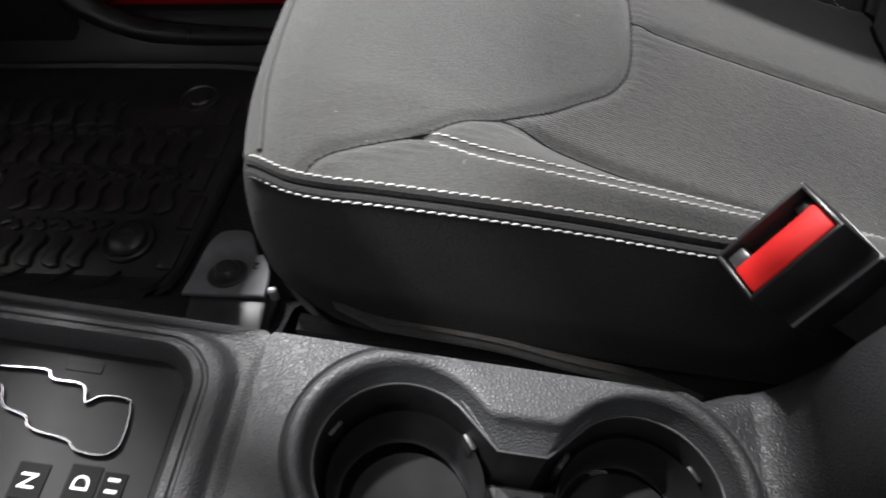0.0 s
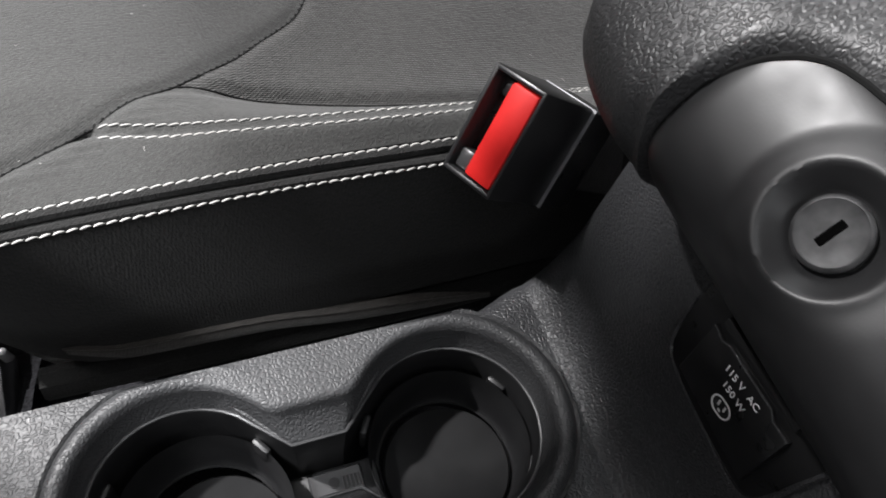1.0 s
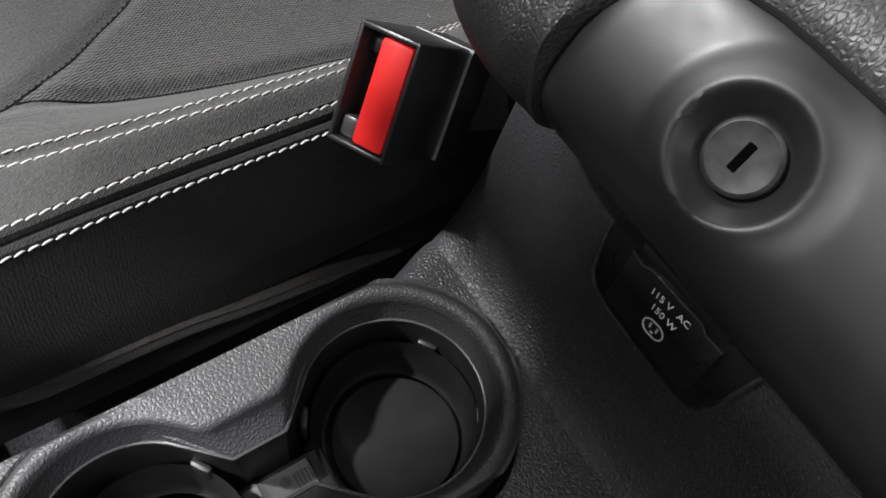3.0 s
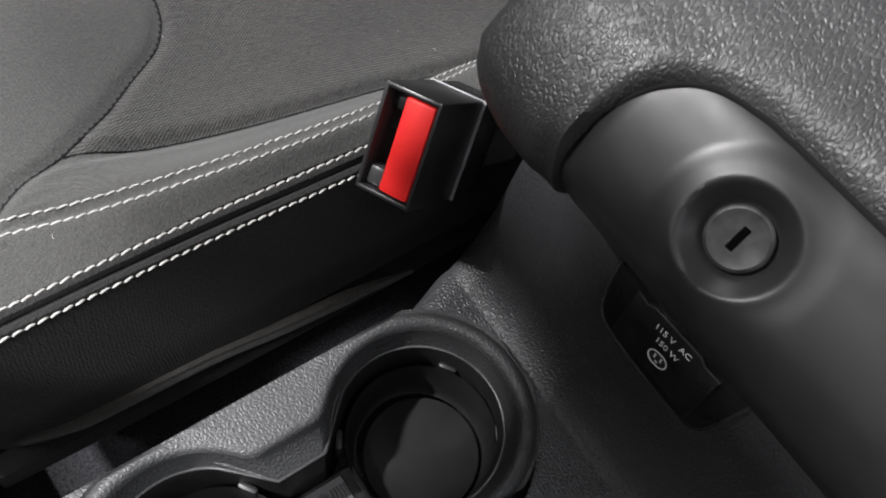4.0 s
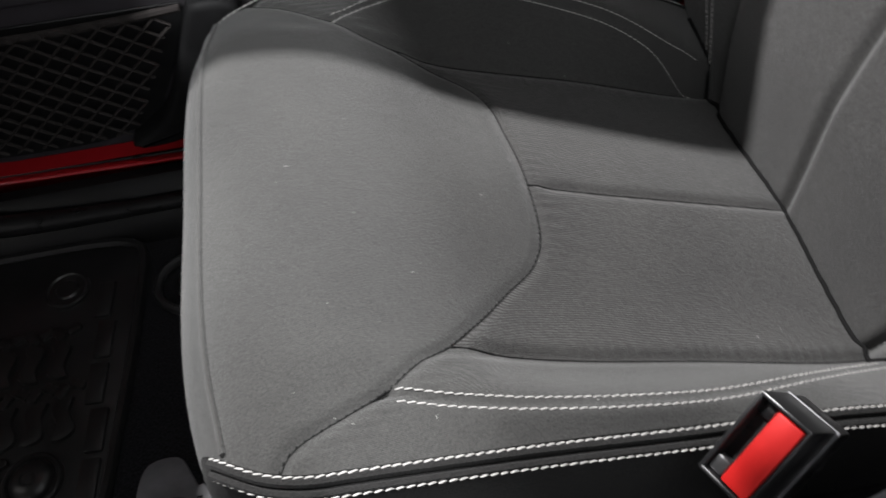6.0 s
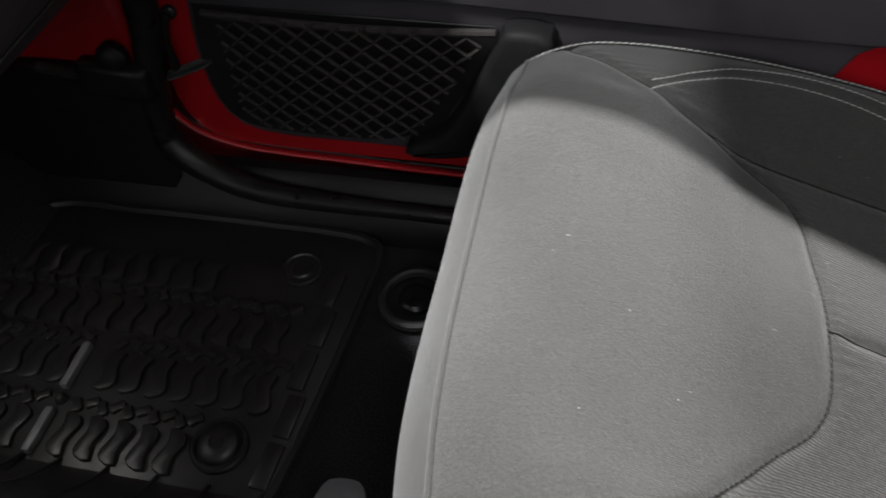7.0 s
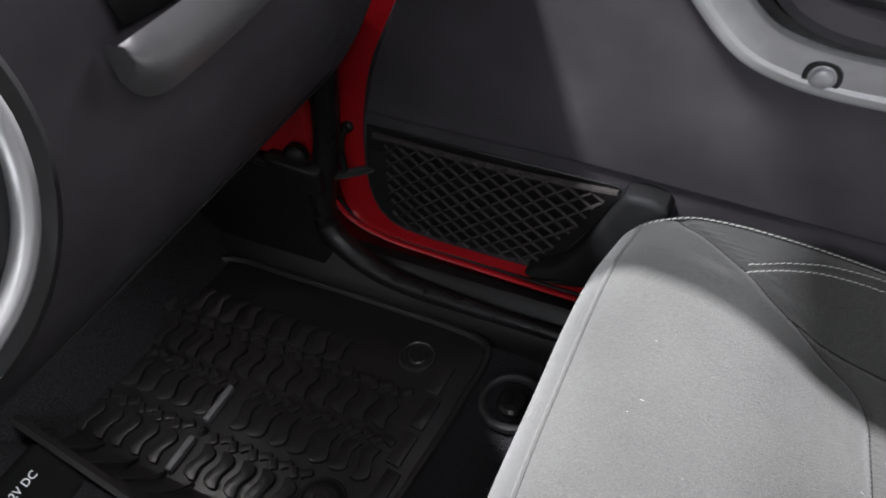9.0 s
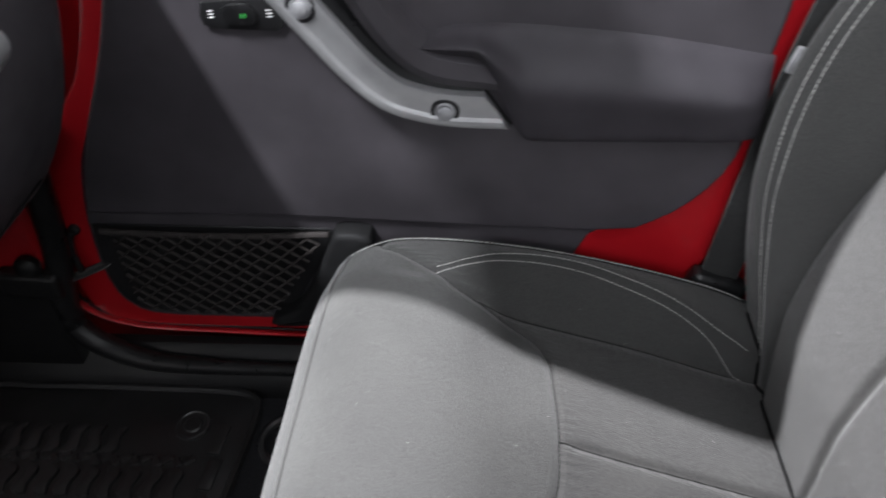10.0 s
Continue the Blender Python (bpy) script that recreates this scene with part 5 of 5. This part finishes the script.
stack = smoothed([Vector(p) for p in ((-0.46, 0.27), (-0.40, 0.33), (-0.345, 0.42), (-0.31, 0.50), (-0.27, 0.58), (-0.235, 0.66), (-0.215, 0.74), (-0.23, 0.80), (-0.35, 0.86))], 40)
rows = []
for y in np.linspace(0.02, 0.385, 30):
    e = max(0, (abs(y - 0.2025) - 0.14) / 0.0425)
    rows.append([(p.x - 0.05 * e * e, y, p.y) for p in stack])
part("centre_stack", loft(rows, False), PANEL, dash, "dark centre stack")
part("stack_flank", loft([[(p.x - 0.05, 0.385, p.y) for p in stack], [(p.x - 0.25, 0.392, p.y) for p in stack]], False), PANEL, dash)
# round air vent with silver ring
V = Matrix.Translation((-0.208, 0.343, 0.729)) @ Vector((0.95, 0.05, 0.3)).to_track_quat("Z", "Y").to_matrix().to_4x4() @ Matrix.Scale(0.87, 4)
def hoop(radius, height, thick, flat=1.0, a0=0.0, a1=2 * math.pi):
    return tube([V @ Vector((radius * math.cos(a), radius * math.sin(a), height)) for a in np.linspace(a0, a1, 72)], thick, 10, flat)


part("vent_collar", disc_stack([(0.088, -0.07), (0.086, -0.012), (0.082, 0.000), (0.076, 0.006), (0.070, 0.005), (0.067, 0.000)], 64, V, False), SATIN, dash, "soft black collar round the vent")
part("vent_ring", hoop(0.0655, 0.004, 0.0042), SILVER, dash, "satin silver vent ring")
part("vent_barrel", disc_stack([(0.064, 0.002), (0.060, -0.012), (0.054, -0.018), (0.050, -0.020), (0.042, -0.026), (0.010, -0.03)], 64, V), SMOOTH, dash, "black vent barrel")
part("vent_inner_ring", hoop(0.053, -0.016, 0.0016), STEEL, dash, "thin grey inner ring")
for k in range(-3, 4):
    half_width = math.sqrt(max(0, 0.046**2 - (0.012 * k) ** 2))
    part("vent_louver", rounded_box((2 * half_width, 0.002, 0.014), 0.0006, 1, V @ pose(0, 0.012 * k, -0.022, 25, 0, 0)), SMOOTH, dash)
part("glovebox_edge", tube([on_dash(y, 0.405 + 0.10 * (y - 0.5), 0.0012) for y in np.linspace(0.40, 0.84, 30)], 0.0016, 6), SATIN, dash, "thin edge of the glovebox lid")
# box added to house the made-up footwell fill lamp
fill_box = part("fill_lamp_box", rounded_box((0.065, 0.045, 0.010), 0.003, 2, Matrix.Translation((-0.63, 0.58, 0.292))), PRINT, dash, "small white housing added for the unseen footwell fill lamp")
cap = part("power_outlet", rounded_box((0.035, 0.055, 0.012), 0.004, 3, pose(-0.302, 0.362, 0.480, 0, 40, 0)), SEAM, dash, "black power outlet cap")
writing("12V DC", 0.0058, pose(-0.302, 0.362, 0.487, 0, 0, 0) @ Matrix(((0, -0.85, 0.53, 0.0045), (1, 0, 0, 0.004), (0, 0.53, 0.85, 0.0075), (0, 0, 0, 1))), cap, "outlet_print", "white printed 12V DC")

# ---- floor mat ----
mat = thing("floor_mat", "black rubber floor mat with deep tread lugs", "floor mat")
base = outline([(-0.80, 0.53), (-0.78, 0.80), (-0.72, 0.895), (-0.60, 0.905), (-0.42, 0.906), (-0.30, 0.902), (-0.268, 0.888), (-0.262, 0.85), (-0.285, 0.60), (-0.30, 0.545), (-0.34, 0.53)], 80)
part("mat_base", plate(base, 0.010, 0.003, 2, Matrix.Translation((0, 0, -0.010))), RUBBER, mat)
rim = [(x, y, 0.004) for x, y in base]
part("mat_rim", tube(rim + rim[:1], 0.006, 6), RUBBER, mat)
rows = []
for x in np.linspace(-0.80, -0.30, 40):
    rows.append([(x, 0.560, 0.001), (x, 0.545, 0.006), (x, 0.528 - 0.02 * (x + 0.5), 0.026), (x, 0.508 - 0.12 * (x + 0.5), 0.050), (x, 0.500 - 0.12 * (x + 0.5), 0.054), (x, 0.494 - 0.12 * (x + 0.5), 0.050), (x, 0.500 - 0.12 * (x + 0.5), 0.040)])
part("mat_wall", loft(rows, False), RUBBER, mat, "raised rubber edge against the tunnel")
for x in (-0.76, -0.70, -0.645, -0.60, -0.558, -0.505, -0.45, -0.395, -0.34):
    pts = [(x + 0.038 * math.sin(s * math.pi / 2) ** 1.5, 0.500 + 0.066 * s**1.4 - 0.12 * (x + 0.5) * (1 - s), 0.0535 - 0.0535 * s**1.1 + 0.001) for s in np.linspace(0.04, 1, 12)]
    part("wall_rib", tube(pts, [0.0016 + 0.00007 * k for k in range(12)], 6), RUBBER, mat)


def lug(bend, length, width, depth=0.0062):
    """A raised S-shaped tread block with rounded shoulders."""
    one, two = [], []
    for s in np.linspace(0, 1, 9):
        mid, half = bend * 0.006 * math.sin(2 * math.pi * (s - 0.5)), width / 2 * min(1.0, 0.45 + 3.5 * min(s, 1 - s))
        one.append((mid - half, (s - 0.5) * length))
        two.append((mid + half, (s - 0.5) * length))
    return plate(one + two[::-1], depth, 0.0018, 2)


LUGS = {"long": (lug(1, 0.050, 0.019), lug(-1, 0.050, 0.019)), "short": (lug(0.3, 0.017, 0.011, 0.0055), lug(-0.3, 0.017, 0.011, 0.0055))}
first = {}


def lay_lug(kind, hand, x, y, turn):
    key = (kind, hand)
    if key not in first:
        first[key] = part("tread_lug", LUGS[kind][hand], RUBBER, mat)
        ob = first[key]
    else:
        ob = new("tread_lug", first[key].data)
        ob.parent = mat
    ob.matrix_basis = pose(x, y, -0.0005, 0, 0, turn)


for i in range(16):
    for j, y in enumerate((0.592, 0.671, 0.745, 0.812)):
        x = -0.768 + 0.0298 * i + (0.012 if j % 2 else 0)
        if math.hypot(x + 0.362, y - 0.607) < 0.05 or x > -0.325 or (abs(x + 0.558) < 0.015 and j < 2) or (j == 3 and x > -0.44):
            continue
        lay_lug("long", j % 2, x, y, (-16 if j % 2 else 14) + 5 * math.sin(3.1 * i + 1.7 * j))
        if j < 3 and math.hypot(x + 0.34, y - 0.56) > 0.05:
            lay_lug("short", j % 2, x + 0.012, y + 0.039, (38 if j % 2 else -38) + 8 * math.sin(2.3 * i + j))
            lay_lug("short", 1 - j % 2, x - 0.004, y + 0.034, -12 if j % 2 else 12)
for k in range(5):
    part("hem_block", rounded_box((0.020, 0.050, 0.006), 0.0028, 2, pose(-0.307 + 0.004 * (k % 2), 0.595 + 0.056 * k, 0.0012, 0, 0, -4)), RUBBER, mat)
part("rear_stud", disc_stack([(0.026, -0.002), (0.026, 0.003), (0.023, 0.004), (0.021, 0.002), (0.014, 0.002), (0.012, 0.004), (0.004, 0.004)], 36, Matrix.Translation((-0.352, 0.842, 0.001))), RUBBER, mat, "flat round moulded boss")
# ribs take a pale colour in place of the glint on their tops
for y0, y1 in ((0.565, 0.617), (0.642, 0.70)):
    part("centre_rib", rounded_box((0.010, y1 - y0, 0.012), 0.003, 2, Matrix.Translation((-0.558, (y0 + y1) / 2, 0.004))), PALE, mat, "centre rib with its glint put in as a pale colour")
part("centre_stud", disc_stack([(0.007, 0), (0.006, 0.006), (0.003, 0.009)], 10, Matrix.Translation((-0.555, 0.630, 0))), RUBBER, mat)
part("anchor_stud", disc_stack([(0.030, -0.002), (0.030, 0.003), (0.028, 0.005), (0.0255, 0.005), (0.024, 0.002), (0.0225, 0.002), (0.0212, 0.0055), (0.0185, 0.0082), (0.0140, 0.0102), (0.0085, 0.0112), (0.0075, 0.0098), (0.0055, 0.0098), (0.0045, 0.0108), (0.002, 0.0110)], 40, Matrix.Translation((-0.362, 0.607, 0.002))), RUBBER, mat, "round black anchor stud")
for x, y in ((-0.745, 0.60), (-0.755, 0.66), (-0.75, 0.72), (-0.74, 0.79)):
    part("toe_block", rounded_box((0.035, 0.045, 0.02), 0.006, 2, pose(x, y, 0.012, 0, 25, 10)), RUBBER, mat)
clip = thing("floor_clip", "round black floor anchor clip behind the mat", "clip")
part("clip_ring", tube([(-0.208 + 0.040 * math.cos(a), 0.826 + 0.040 * math.sin(a), -0.006) for a in np.linspace(0, 2 * math.pi, 30)], 0.006, 8), GLOSSY, clip)
part("clip_button", disc_stack([(0.02, -0.012), (0.02, -0.004), (0.016, 0.0), (0.006, 0.001)], 24, Matrix.Translation((-0.208, 0.826, 0))), SMOOTH, clip)

# ---- unseen light fittings, added over main and fill lamps ----
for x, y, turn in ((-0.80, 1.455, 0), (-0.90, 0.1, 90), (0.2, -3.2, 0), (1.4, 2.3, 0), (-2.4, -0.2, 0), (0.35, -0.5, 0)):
    fitting = thing("strip_light", "unseen white ceiling strip light fitting added over a lamp", "ceiling light", "strip lights")
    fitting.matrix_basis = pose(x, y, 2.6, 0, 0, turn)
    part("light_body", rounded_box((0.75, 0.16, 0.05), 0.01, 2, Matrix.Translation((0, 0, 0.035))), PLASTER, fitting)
